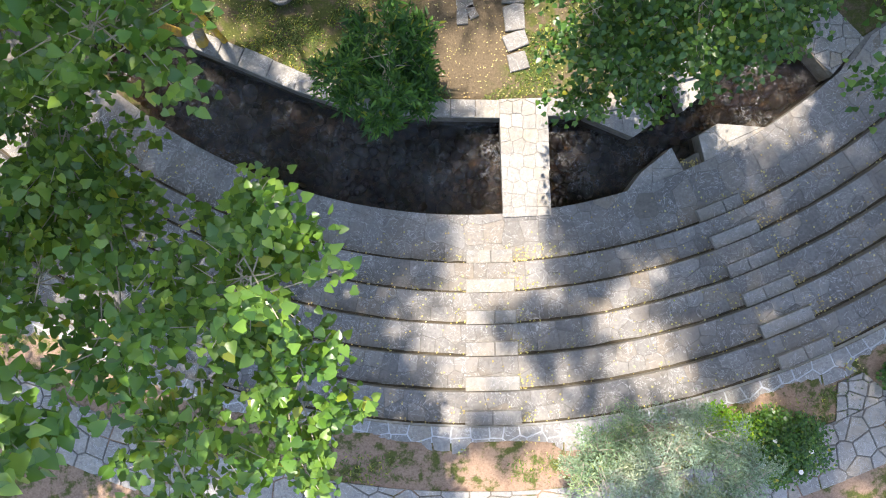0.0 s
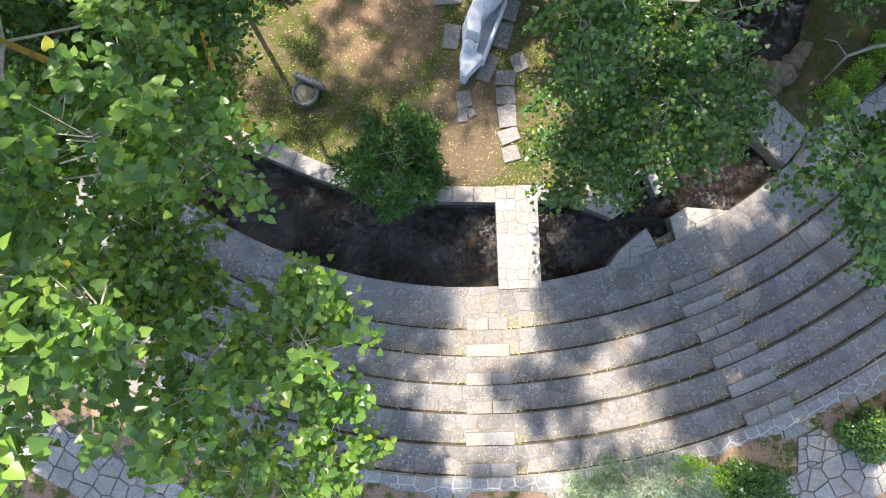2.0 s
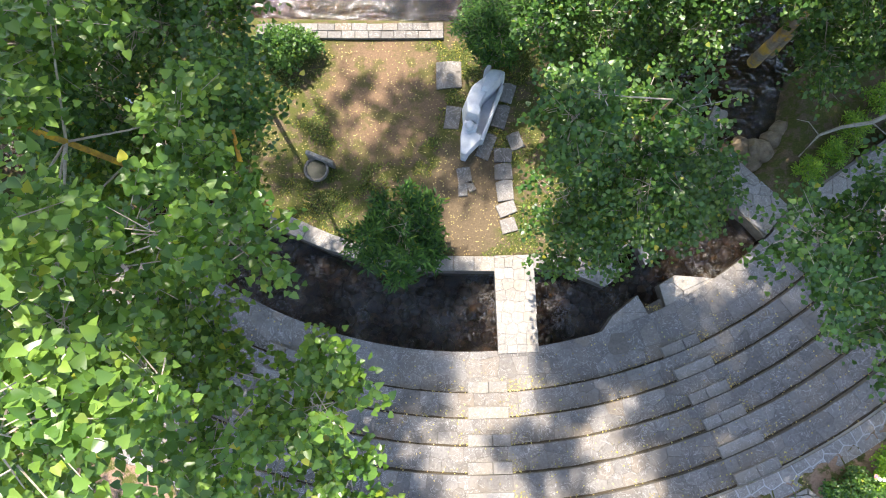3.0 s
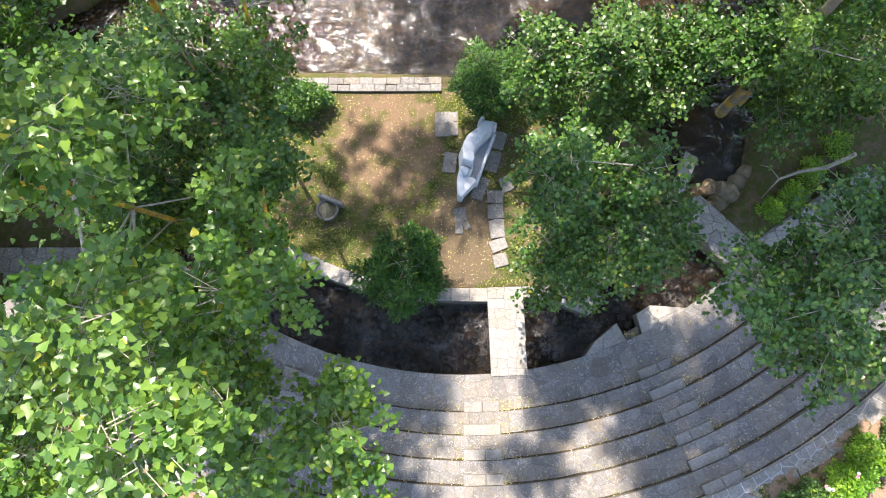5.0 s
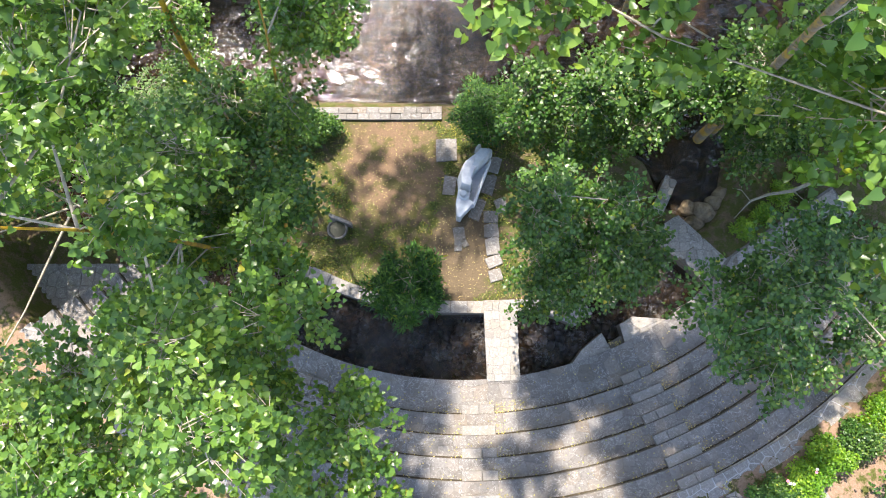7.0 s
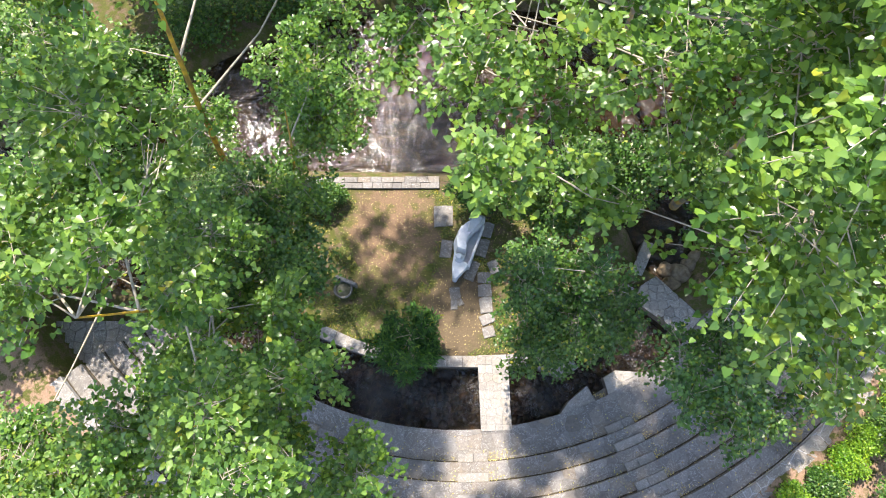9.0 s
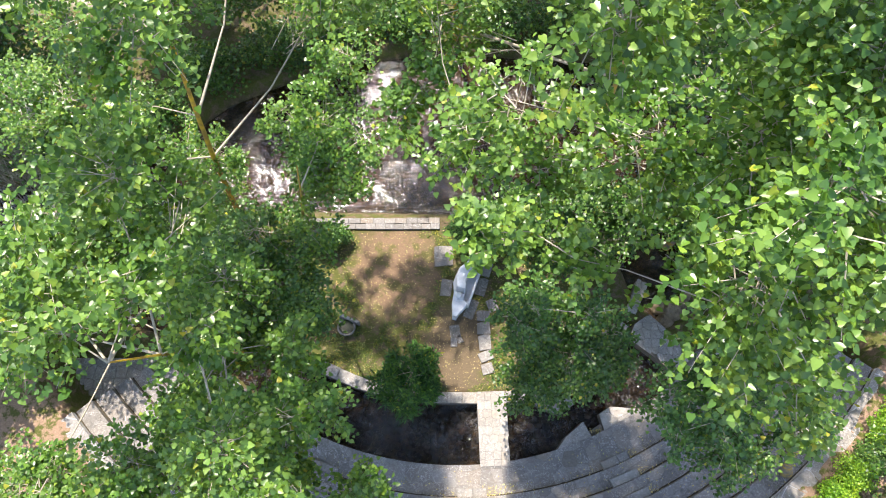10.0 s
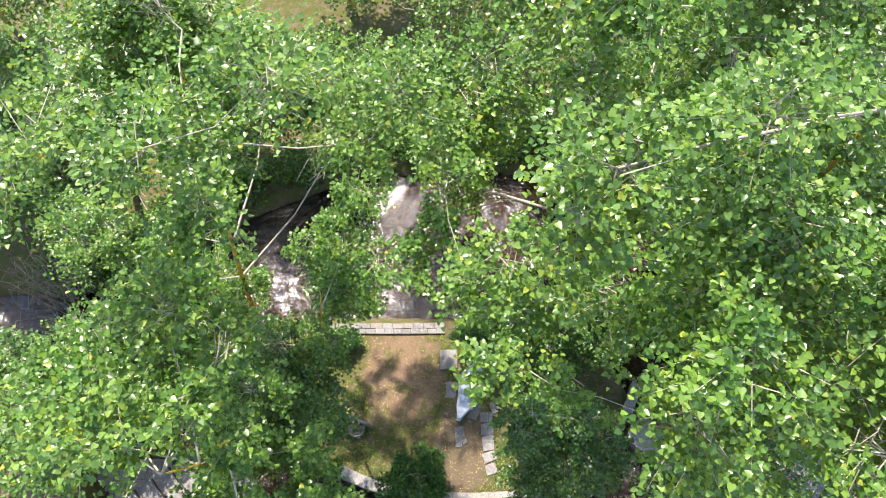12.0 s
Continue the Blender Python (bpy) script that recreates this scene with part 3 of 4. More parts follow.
coping(far_wall, [(-5.6, 9.89), (-3.9, 9.90), (-2.3, 9.885), (-0.1, 9.89)], 0.235, 0.0, 0.07, 0.40, STONE)
coping(far_wall, [(-5.45, 10.135), (-4.3, 10.14), (-2.8, 10.13), (-0.1, 10.135)], 0.235, 0.0, 0.075, 0.46, STONE)
pond_edge = [(5.9, 3.95), (6.3, 4.6), (6.75, 5.33), (7.2, 5.9)]
pond_wall = tagged(prism("wall_pond", pond_edge + offset(pond_edge, 0.42)[::-1], -1.2, -0.005, RISER), "stone wall at the pond's bank", "wall", kind="structure")
coping(pond_wall, pond_edge, 0.44, -0.02, 0.04, 0.7, STONE_GREY)
bank_edge = [(2.37, 3.03), (3.31, 3.05), (4.0, 3.2), (4.73, 3.45), (5.3, 3.8), (5.9, 3.95)]
bank_wall = tagged(prism("wall_bank", bank_edge + offset(bank_edge, 0.42)[::-1], -1.2, -0.005, RISER), "stone edging along the channel", "wall", kind="structure")
coping(bank_wall, bank_edge, 0.4, -0.02, 0.05, 0.55, STONE_GREY)

bridge = tagged(new("bridge"), "pale stone slab footbridge over the pool", "bridge")
prism("deck", [(1.38, 0.72), (2.46, 0.77), (2.37, 3.08), (1.29, 3.05)], -0.28, 0.021, MORTAR, bridge)
crazy(bridge, [(1.37, 0.72), (2.47, 0.77), (2.38, 3.45), (1.28, 3.42)], 0.30, 0.03, STONE_PALE, 0.006, 0.055, 0.30)


def channel_slab(outline, z, label, step=0.45):
    ob = tagged(prism("stone_slab", outline, -1.1, z - 0.03, RISER), label, "slab", "slabs in the channel")
    crazy(ob, outline, step, z, STONE_PALE, 0.008, 0.06)


channel_slab([(4.05, 1.10), (4.8, 1.36), (5.55, 1.72), (5.23, 2.32), (4.54, 1.76)], -0.04, "flat pale stone slab jutting into the channel", 0.9)
channel_slab([(6.0, 1.98), (6.8, 2.30), (7.5, 2.78), (6.29, 2.87), (5.85, 2.6)], -0.04, "flat pale stone slab jutting into the channel", 0.9)
channel_slab([(3.25, 3.02), (4.35, 2.56), (4.95, 2.97), (4.70, 3.35)], -0.03, "angular stone slab below the bank", 0.9)
channel_slab([(5.25, 3.76), (5.5, 3.16), (6.1, 3.68), (5.85, 4.0)], -0.03, "angular stone slab below the bank", 0.9)
tagged(prism("stone_ledge", [(5.45, 1.72), (5.98, 2.0), (5.92, 2.25), (5.42, 1.95)], -1.1, -0.22, MORTAR), "low ledge strewn with yellow leaves", "ledge")

weir_outline = [(7.17, 5.43), (7.94, 4.85), (8.46, 4.4), (8.85, 3.93), (9.62, 4.82), (8.9, 5.55), (8.05, 6.4), (7.45, 6.0)]
weir = tagged(prism("weir", weir_outline, -1.2, -0.03, RISER), "curved stone causeway paved with pale flags beside the pond", "causeway", kind="structure")
crazy(weir, [(7.17, 5.43), (7.94, 4.85), (8.9, 5.55), (8.05, 6.4), (7.45, 6.0)], 0.32, 0.0, STONE_PALE, 0.012)
crazy(weir, [(7.94, 4.85), (8.46, 4.4), (8.85, 3.93), (9.62, 4.82), (8.9, 5.55)], 0.32, 0.0, STONE_PALE, 0.012)
for q in ([(9.0, 3.75), (10.6, 3.9), (14.1, 6.4), (13.5, 7.3), (9.8, 4.9)],):
    crazy(orchestra, q, 0.5, 0.004, STONE_PALE, 0.012)
left_path = tagged(prism("pavement", [(-15.2, 3.2), (-11.0, 3.2), (-11.0, 4.72), (-15.2, 4.72)], -1.2, -0.02, MORTAR), "grey flagged landing beside the stream", "path", kind="structure")
crazy(left_path, [(-15.2, 3.2), (-11.0, 3.2), (-11.0, 4.72), (-15.2, 4.72)], 0.42, 0.01, STONE_GREY, 0.02)

wing = tagged(prism("wall_wing", [(7.15, 6.55), (7.5, 6.4), (8.1, 7.6), (7.75, 7.8)], -1.2, -0.01, RISER), "short stone wing wall beside the dark pool", "wall", kind="structure")
crazy(wing, [(7.13, 6.55), (7.52, 6.38), (8.12, 7.6), (7.73, 7.82)], 0.34, 0.02, STONE_PALE, 0.01)
ROCK = plain_material("mossy_rock", (0.09, 0.068, 0.04), (0.27, 0.21, 0.135), 5, 0.85, 0.8, 0.03)


def rock(x, y, z, r, flat, material, label, group):
    bm = bmesh.new()
    bmesh.ops.create_icosphere(bm, subdivisions=3, radius=1.0)
    for v in bm.verts:
        k = 1 + 0.30 * noise.noise(v.co * 1.3 + Vector((x, y, 0))) + 0.10 * noise.noise(v.co * 3.7 + Vector((y, x, 3)))
        v.co = Vector((v.co.x * k * r * 1.15, v.co.y * k * r, max(-0.3, v.co.z * k) * r * flat))
    ob = part("rock", bm, material)
    ob.location = (x, y, z)
    return tagged(ob, label, "rock", group)


for x, y, r in ((8.75, 6.15, 0.34), (9.25, 5.95, 0.28), (9.1, 6.55, 0.42), (9.65, 6.35, 0.34), (9.6, 6.95, 0.3), (10.1, 6.75, 0.26), (8.6, 6.75, 0.3), (9.95, 7.25, 0.34)):
    rock(x, y, -0.62, r, 1.1, ROCK, "mossy brown rock below the causeway", "rocks below the causeway")
for x, y, r in ((-7.7, 10.15, 0.62), (-6.75, 10.35, 0.4), (-8.5, 10.0, 0.36)):
    rock(x, y, -0.55, r, 0.75, STONE_PALE, "pale flat rock at the river's edge", "pale rocks at the river's edge")

# ---- things on the island ----


def statue():
    """A long pale carved block: pointed prow, raised back, hollow flank and a small round boss."""
    bm = bmesh.new()

    def solid(outline, z0, z1, taper=0.94):
        lo = [bm.verts.new((x, y, z0)) for x, y in outline]
        cx, cy = sum(p[0] for p in outline) / len(outline), sum(p[1] for p in outline) / len(outline)
        hi = [bm.verts.new((cx + (x - cx) * taper, cy + (y - cy) * taper, z1)) for x, y in outline]
        n = len(lo)
        for i in range(n):
            bm.faces.new((lo[i], lo[(i + 1) % n], hi[(i + 1) % n], hi[i]))
        bm.faces.new(hi)
        bm.faces.new(lo[::-1])

    # local axes: y along the block from prow to back, x to its right
    solid([(-0.05, 0.0), (0.10, 0.0), (0.20, 0.55), (0.40, 0.62), (0.44, 2.35), (-0.30, 2.35), (-0.36, 1.3), (-0.26, 0.6)], 0.0, 0.14, 0.99)
    solid([(-0.05, 0.02), (0.08, 0.02), (0.34, 0.60), (0.34, 0.72), (0.14, 0.76), (0.12, 1.0), (-0.29, 1.0), (-0.25, 0.55)], 0.12, 0.55, 0.97)
    solid([(0.33, 0.60), (0.41, 0.60), (0.45, 2.35), (0.36, 2.35)], 0.12, 0.52, 1.0)
    solid([(-0.30, 0.95), (0.12, 0.95), (0.13, 1.15), (0.02, 1.35), (0.05, 1.75), (0.30, 2.2), (0.36, 2.45), (-0.10, 2.5), (-0.46, 1.95), (-0.48, 1.4)], 0.12, 0.88, 0.76)
    solid([(-0.12, 1.75), (0.12, 1.8), (0.34, 2.2), (0.38, 2.5), (0.22, 2.56), (-0.02, 2.5), (-0.16, 2.2)], 0.6, 1.1, 0.75)
    solid([(-0.20, 2.36), (-0.02, 2.40), (0.0, 2.60), (-0.14, 2.58)], 0.5, 1.02, 0.75)
    solid([(0.16, 2.40), (0.40, 2.36), (0.42, 2.54), (0.20, 2.58)], 0.3, 0.96, 0.8)

    def disc(r, z0, z1, taper):
        solid([(-0.07 + r * math.cos(i * math.pi / 8), 0.82 + r * math.sin(i * math.pi / 8)) for i in range(16)], z0, z1, taper)

    disc(0.19, 0.50, 0.585, 0.97)
    disc(0.11, 0.56, 0.74, 0.95)
    disc(0.145, 0.72, 0.83, 0.72)
    bmesh.ops.recalc_face_normals(bm, faces=bm.faces)
    bmesh.ops.bevel(bm, geom=list(bm.edges), offset=0.02, segments=1, affect="EDGES", clamp_overlap=True)
    ob = part("stone_sculpture", bm, MARBLE)
    ob.matrix_world = pose(0.42, 6.18, -0.05, 0, 0, -19)
    return tagged(ob, "long white carved stone sculpture lying on slabs", "sculpture")


statue()


def basin():
    root = tagged(new("stone_basin"), "small round grey stone basin with upright back slab", "basin")
    root.matrix_world = pose(-3.68, 5.86, -0.06, 0, 0, -22)
    v, f = [], []
    prof = [(0.27, 0.0), (0.33, 0.14), (0.36, 0.30), (0.34, 0.33), (0.29, 0.32), (0.25, 0.16), (0.0, 0.13)]
    n = 24
    for r, z in prof:
        v += [(r * math.cos(2 * math.pi * i / n), r * math.sin(2 * math.pi * i / n), z) for i in range(n)]
    for k in range(len(prof) - 1):
        f += [(k * n + i, k * n + (i + 1) % n, (k + 1) * n + (i + 1) % n, (k + 1) * n + i) for i in range(n)]
    mesh_object("bowl", v, f, STONE, root)
    mesh_object("still_water", [(0.29 * math.cos(i * math.pi / 10), 0.29 * math.sin(i * math.pi / 10), 0.27) for i in range(20)], [tuple(range(20))], plain_material("dark_silt", (0.008, 0.012, 0.005), (0.022, 0.034, 0.010), 9, 0.4), root, "dark silty water")
    slab("back_slab", [(-0.42, 0.26), (0.42, 0.26), (0.40, 0.36), (-0.40, 0.38)], 0.0, 0.5, STONE_GREY, root, 0.03)
    slab("finial", [(-0.42, 0.26), (-0.32, 0.26), (-0.32, 0.36), (-0.42, 0.36)], 0.49, 0.54, STONE_PALE, root, 0.02)


basin()


def put_slab(x, y, w, d, turn):
    v, f = slab_mesh([(-w / 2 * rng.uniform(0.85, 1), -d / 2), (w / 2, -d / 2 * rng.uniform(0.8, 1)), (w / 2 * rng.uniform(0.8, 1.05), d / 2), (0, d / 2 * rng.uniform(1, 1.1)), (-w / 2, d / 2 * rng.uniform(0.8, 1))], -0.08, 0.045, 0.012)
    ob = mesh_object("stepping_stone", v, f, STONE)
    ob.matrix_world = pose(x, y, -0.03, 0, 0, turn)
    tagged(ob, "irregular grey stepping slab set in bare earth", "stepping stone", "stepping stones by the sculpture")


for x, y, w, d, turn in ((1.72, 4.28, 0.46, 0.42, 12), (1.66, 4.75, 0.55, 0.38, 18), (1.62, 5.28, 0.48, 0.60, 4), (1.60, 5.85, 0.52, 0.48, 0), (1.58, 6.33, 0.52, 0.42, -4), (1.95, 6.75, 0.4, 0.5, 20),
                         (1.12, 6.6, 0.42, 0.75, -25), (0.48, 5.72, 0.42, 0.5, 5), (0.44, 5.30, 0.26, 0.36, 0), (0.66, 5.42, 0.22, 0.30, 25), (0.05, 8.75, 0.75, 0.85, 0), (0.15, 7.45, 0.45, 0.7, -10), (1.55, 7.5, 0.42, 0.7, -19), (1.75, 8.2, 0.4, 0.6, -19)):
    put_slab(x, y, w, d, turn)


def lamp_post(x, y, z0, h):
    root = tagged(new("street_lamp"), "lamp post with round white cap among the leaves", "street lamp")
    root.location = (x, y, z0)
    mesh_object("pole", *tube([(0, 0, 0), (0, 0, h)], [0.05, 0.035], 8), plain_material("lamp_metal", (0.03, 0.03, 0.03), (0.06, 0.06, 0.06), 8, 0.5), root)
    v, f, n = [], [], 20
    prof = [(0.05, -0.18), (0.20, -0.08), (0.22, 0.0), (0.19, 0.07), (0.10, 0.12), (0.0, 0.135)]
    for r, z in prof:
        v += [(r * math.cos(2 * math.pi * i / n), r * math.sin(2 * math.pi * i / n), h + z) for i in range(n)]
    for k in range(len(prof) - 1):
        f += [(k * n + i, k * n + (i + 1) % n, (k + 1) * n + (i + 1) % n, (k + 1) * n + i) for i in range(n)]
    mesh_object("cap", v, f, MARBLE, root, smooth=True)


lamp_post(-7.88, 6.89, -0.1, 3.1)

# ---- trees ----
HIGH = "tall poplar with yellow-lichened trunk and loose green crown"
tree("poplar_tree", (-6.0, 4.95, -0.1), (-4.9, 2.0, 16.5),
     [(-2.75, 0.1, 12.8, 0.5), (-3.7, 0.4, 12.6, 0.75), (-1.45, -1.25, 8.9, 0.7), (-1.8, -0.3, 9.6, 0.75), (-2.1, 0, 8.8, 0.75), (-3.0, 1.9, 10, 0.85), (-2.9, -0.8, 9.7, 0.85), (-4, 0.8, 14.0, 1.0), (-4.3, 1.3, 12, 1.0), (-8.1, 4.4, 11.3, 0.9),
      (-6.5, 3.5, 16.6, 1.1), (-5.6, 2.6, 17.3, 0.9), (-4.7, 3.1, 17.0, 0.8), (-8, 3, 14.6, 1.2), (-1.6, -1.9, 8.6, 0.7), (-2.5, -2.0, 9.4, 0.8), (-4.0, 0.2, 11.0, 0.8), (-2.7, -1.0, 12.2, 0.5), (-3.2, -0.4, 14.4, 0.8), (-3.6, 2.6, 9.0, 0.85),
      (-3.9, 1.2, 8.8, 0.8), (-4.2, 3.4, 8.2, 0.8), (-3.0, 1.6, 12.3, 0.7), (-4.4, 3.0, 14.3, 0.9), (-4.9, 4.9, 11.6, 0.9), (-5.6, 3.4, 11.8, 0.9), (-3.5, 3.4, 10.8, 0.75), (-5.2, 5.0, 17.0, 0.9), (-4.3, 4.7, 16.2, 0.75), (-5.9, 5.6, 15.8, 0.9), (-4.3, 0.6, 8.2, 0.8), (-4.9, 1.3, 7.8, 0.8), (-4.4, -0.3, 8.4, 0.7), (-5.2, 0.2, 8.0, 0.8), (-3.6, 0.3, 8.6, 0.6)]
     + fill((-5.9, 0.0, 11.2), (1.7, 1.8, 1.8), 10, 0.9) + fill((-6.4, 2.6, 7.4), (1.8, 2.0, 1.2), 9, 0.85), 950, 0.115, HEART, POPLAR, HIGH, trunk_radius=0.07, bark=LICHEN)
tree("poplar_tree", (-8.6, 5.6, -0.1), (-8.2, 4.4, 9.0), fill((-9.6, -0.8, 8.8), (2.2, 1.4, 2.2), 10, 0.95) + fill((-8.3, -1.8, 9.5), (2.2, 1.8, 2.0), 10, 0.95) + fill((-6.6, 4.9, 10.6), (0.9, 0.8, 0.9), 4, 0.9) + fill((-8.5, 6.5, 10.2), (1.3, 1.2, 1.2), 7, 0.95) + fill((-10.0, 4.6, 10.2), (1.4, 1.6, 1.3), 8, 1.0), 850, 0.105, HEART, POPLAR, HIGH, trunk_radius=0.08)
tree("poplar_tree", (9.0, 9.2, -0.1), (5.4, 5.4, 22.0),
     [(0.55, 3.2, 19.0, 0.62), (0.7, 4.8, 19.4, 0.75), (-0.3, 6.2, 17.3, 0.7), (0.0, 7.6, 17.0, 0.7), (0.3, 5.2, 17.8, 0.65), (-0.7, 5.6, 17.2, 0.5), (0.1, 8.8, 17.6, 0.8), (-0.1, 7.0, 18.7, 0.7), (3.2, 2.1, 20.2, 0.9), (3.4, 2.4, 18.6, 0.8), (1.6, 2.9, 18.9, 0.45), (2.3, 4.3, 19.2, 0.95), (1.8, 4.4, 22.6, 0.85), (3.2, 2.4, 21.6, 0.9), (1.5, 4.2, 21.8, 0.85), (3.9, 3.8, 20.7, 1.1), (1.4, 4.7, 18.0, 0.8), (4.8, 1.6, 21.0, 1.0), (5.6, 2.6, 22.0, 1.0), (4.2, 1.4, 18.4, 0.85), (3.3, 4.8, 23.0, 0.85)]
     + fill((5.2, 4.2, 20.4), (2.0, 2.5, 2.2), 20, 0.95) + fill((8.4, 7.0, 9.2), (1.8, 1.4, 1.6), 7, 0.85) + fill((8.4, 8.4, 14.4), (1.8, 1.6, 3.0), 8, 0.95), 1500, 0.084, HEART, POPLAR, "tall poplar with dense bright green crown", trunk_radius=0.13)
tree("poplar_tree", (5.6, 11.4, -0.4), (3.6, 9.6, 22.0),
     fill((3.7, 9.2, 19.6), (2.9, 2.6, 3.4), 26, 1.02) + fill((7.6, 10.2, 18.4), (2.4, 2.6, 3.6), 14, 1.05) + fill((0.6, 9.4, 17.4), (1.0, 1.3, 1.4), 6, 0.85), 850, 0.10, HEART, POPLAR, "tall poplar standing over the river bank", trunk_radius=0.09)
tree("poplar_tree", (-7.6, 9.4, -0.3), (-4.6, 7.8, 20.0),
     [(-4.4, 6.8, 20.1, 1.0), (-3.5, 5.2, 20.0, 0.8), (-4.1, 5.5, 21.3, 0.85), (-2.3, 6.4, 21.8, 0.85), (-1.4, 7.4, 18.6, 0.8), (-0.8, 7.8, 19.8, 0.75), (-6.4, 8.0, 19.6, 0.9), (-6.0, 6.4, 20.6, 0.9), (-7.2, 6.4, 19.4, 1.0), (-8.2, 7.8, 11.7, 0.9), (-8.9, 9.0, 12.4, 0.95), (-9.8, 8.6, 12.0, 1.0), (-7.3, 8.4, 12.8, 0.8), (-8.4, 10.2, 13.4, 0.9), (-10.6, 9.6, 11.4, 1.0), (-6.9, 9.2, 6.0, 0.9), (-6.2, 8.7, 9.4, 0.9), (-7.6, 9.8, 8.0, 0.9), (-6.3, 12.6, 14.5, 0.9), (-5.4, 13.2, 15.0, 0.9), (-7.0, 13.6, 15.6, 0.9)]
     + fill((-5.2, 8.6, 18.6), (2.0, 2.0, 2.6), 16, 0.95) + fill((-3.6, 13.2, 12.8), (3.2, 1.7, 2.2), 14, 0.85), 1250, 0.086, HEART, POPLAR, HIGH, trunk_radius=0.09, bark=LICHEN)
tree("poplar_tree", (4.6, 5.2, -0.1), (3.4, 4.6, 8.4), fill((3.9, 4.3, 4.8), (1.8, 1.6, 1.8), 24, 0.72) + fill((3.1, 4.7, 7.4), (1.2, 1.1, 1.4), 10, 0.65) + [(2.5, 2.9, 3.4, 0.6), (3.0, 3.0, 3.8, 0.7), (3.8, 2.9, 3.9, 0.65), (4.6, 3.3, 4.2, 0.65), (2.4, 3.6, 4.0, 0.6), (5.2, 3.9, 4.4, 0.6)], 1000, 0.1, DELTOID, DEEP, "young leafy poplar leaning over the pond", trunk_radius=0.09)
tree("poplar_tree", (11.8, 0.5, 1.5), (8.9, 1.6, 9.0), [(5.7, 1.4, 8.9, 0.65)] + fill((8.3, 2.2, 8.0), (2.2, 1.8, 1.4), 22, 0.85), 1000, 0.1, DELTOID, DEEP, "poplar with dark green crown beside the seating", trunk_radius=0.14)
tree("poplar_tree", (-5.5, 4.7, -0.1), (-4.6, 6.2, 10.0), fill((-5.4, 6.0, 7.6), (2.0, 1.8, 2.4), 20, 0.85), 1000, 0.1, DELTOID, DEEP, "slender poplar on the bank with ochre trunk", trunk_radius=0.1, lean=(0.3, -0.3))
tree("poplar_tree", (-5.8, 8.9, -0.1), (-2.9, 6.4, 13.6), [(-3.3, 6.6, 9.5, 0.8), (-2.7, 8.5, 12.3, 0.8), (-4.2, 6.1, 8.2, 0.85), (-1.9, 8.0, 12.2, 0.7), (-2.2, 9.5, 13.0, 0.75), (-2.0, 7.0, 11.4, 0.55)] + fill((-2.9, 8.3, 11.6), (0.9, 1.5, 2.0), 11, 0.75),
     1200, 0.088, HEART, POPLAR, "slender poplar with lichened trunk beside the river wall", trunk_radius=0.065, bark=LICHEN)
RIVERSIDE = "dense riverside tree with deep green foliage"
tree("riverside_tree", (4.6, 9.3, -0.5), (4.4, 8.9, 5.4), fill((4.4, 8.9, 3.4), (2.6, 1.5, 2.2), 30, 0.85), 900, 0.105, DELTOID, DEEP, RIVERSIDE, trunk_radius=0.12)
tree("riverside_tree", (9.6, 9.6, -0.3), (9.0, 8.8, 6.5), fill((9.2, 8.8, 4.8), (3.0, 2.0, 2.2), 30, 0.95), 800, 0.11, DELTOID, DEEP, RIVERSIDE, trunk_radius=0.14)
tree("riverside_tree", (13.6, 9.0, 0.0), (13.0, 8.6, 8.0), fill((13.0, 8.4, 6.5), (2.8, 3.2, 3.0), 26, 1.1), 550, 0.12, DELTOID, DEEP, RIVERSIDE, trunk_radius=0.15)
tree("riverside_tree", (-9.6, 19.6, -0.3), (-9.5, 19.2, 6.5), fill((-9.4, 18.9, 5.0), (4.6, 1.7, 2.6), 34, 1.15), 520, 0.12, DELTOID, DEEP, RIVERSIDE, trunk_radius=0.16)
tree("riverside_tree", (-17, 15.0, -0.2), (-16.4, 14.4, 8.0), fill((-16.2, 14.6, 5.8), (3.6, 2.4, 3.4), 30, 1.15), 450, 0.125, DELTOID, DEEP, RIVERSIDE, trunk_radius=0.16)
tree("riverside_tree", (-19.5, 18.5, -0.1), (-18.8, 17.6, 11.0), fill((-18.4, 17.4, 7.5), (3.6, 2.8, 3.6), 28, 1.25), 320, 0.15, DELTOID, DEEP, RIVERSIDE, trunk_radius=0.18)
# the second clump stays out of view, added to cast shade on the river
tree("riverside_tree", (0.6, 18.9, -0.3), (0.2, 17.3, 14.5), fill((2.2, 17.4, 12.5), (2.8, 2.0, 3.2), 22, 1.1) + fill((-2.4, 19.2, 12.6), (1.9, 1.8, 2.0), 8, 1.0), 600, 0.105, DELTOID, POPLAR, "tall tree on the far river bank", trunk_radius=0.1, bark=LICHEN)
tree("riverside_tree", (-15.0, 17.8, -0.2), (-14.2, 16.6, 14.0), fill((-13.9, 16.0, 12.0), (2.6, 2.2, 3.0), 24, 1.1), 600, 0.105, DELTOID, POPLAR, "tall tree on the far river bank", trunk_radius=0.18)
tree("riverside_tree", (7.5, 15.5, -0.3), (7.3, 14.8, 12.0), fill((7.4, 14.4, 8.5), (3.8, 3.2, 4.0), 40, 1.2), 360, 0.14, DELTOID, DEEP, RIVERSIDE, trunk_radius=0.18)
tree("riverside_tree", (14.5, 17, 0.0), (14.2, 15.6, 13.0), fill((14.2, 15.2, 9.5), (4.2, 4.0, 4.4), 40, 1.35), 280, 0.155, DELTOID, DEEP, RIVERSIDE, trunk_radius=0.2)
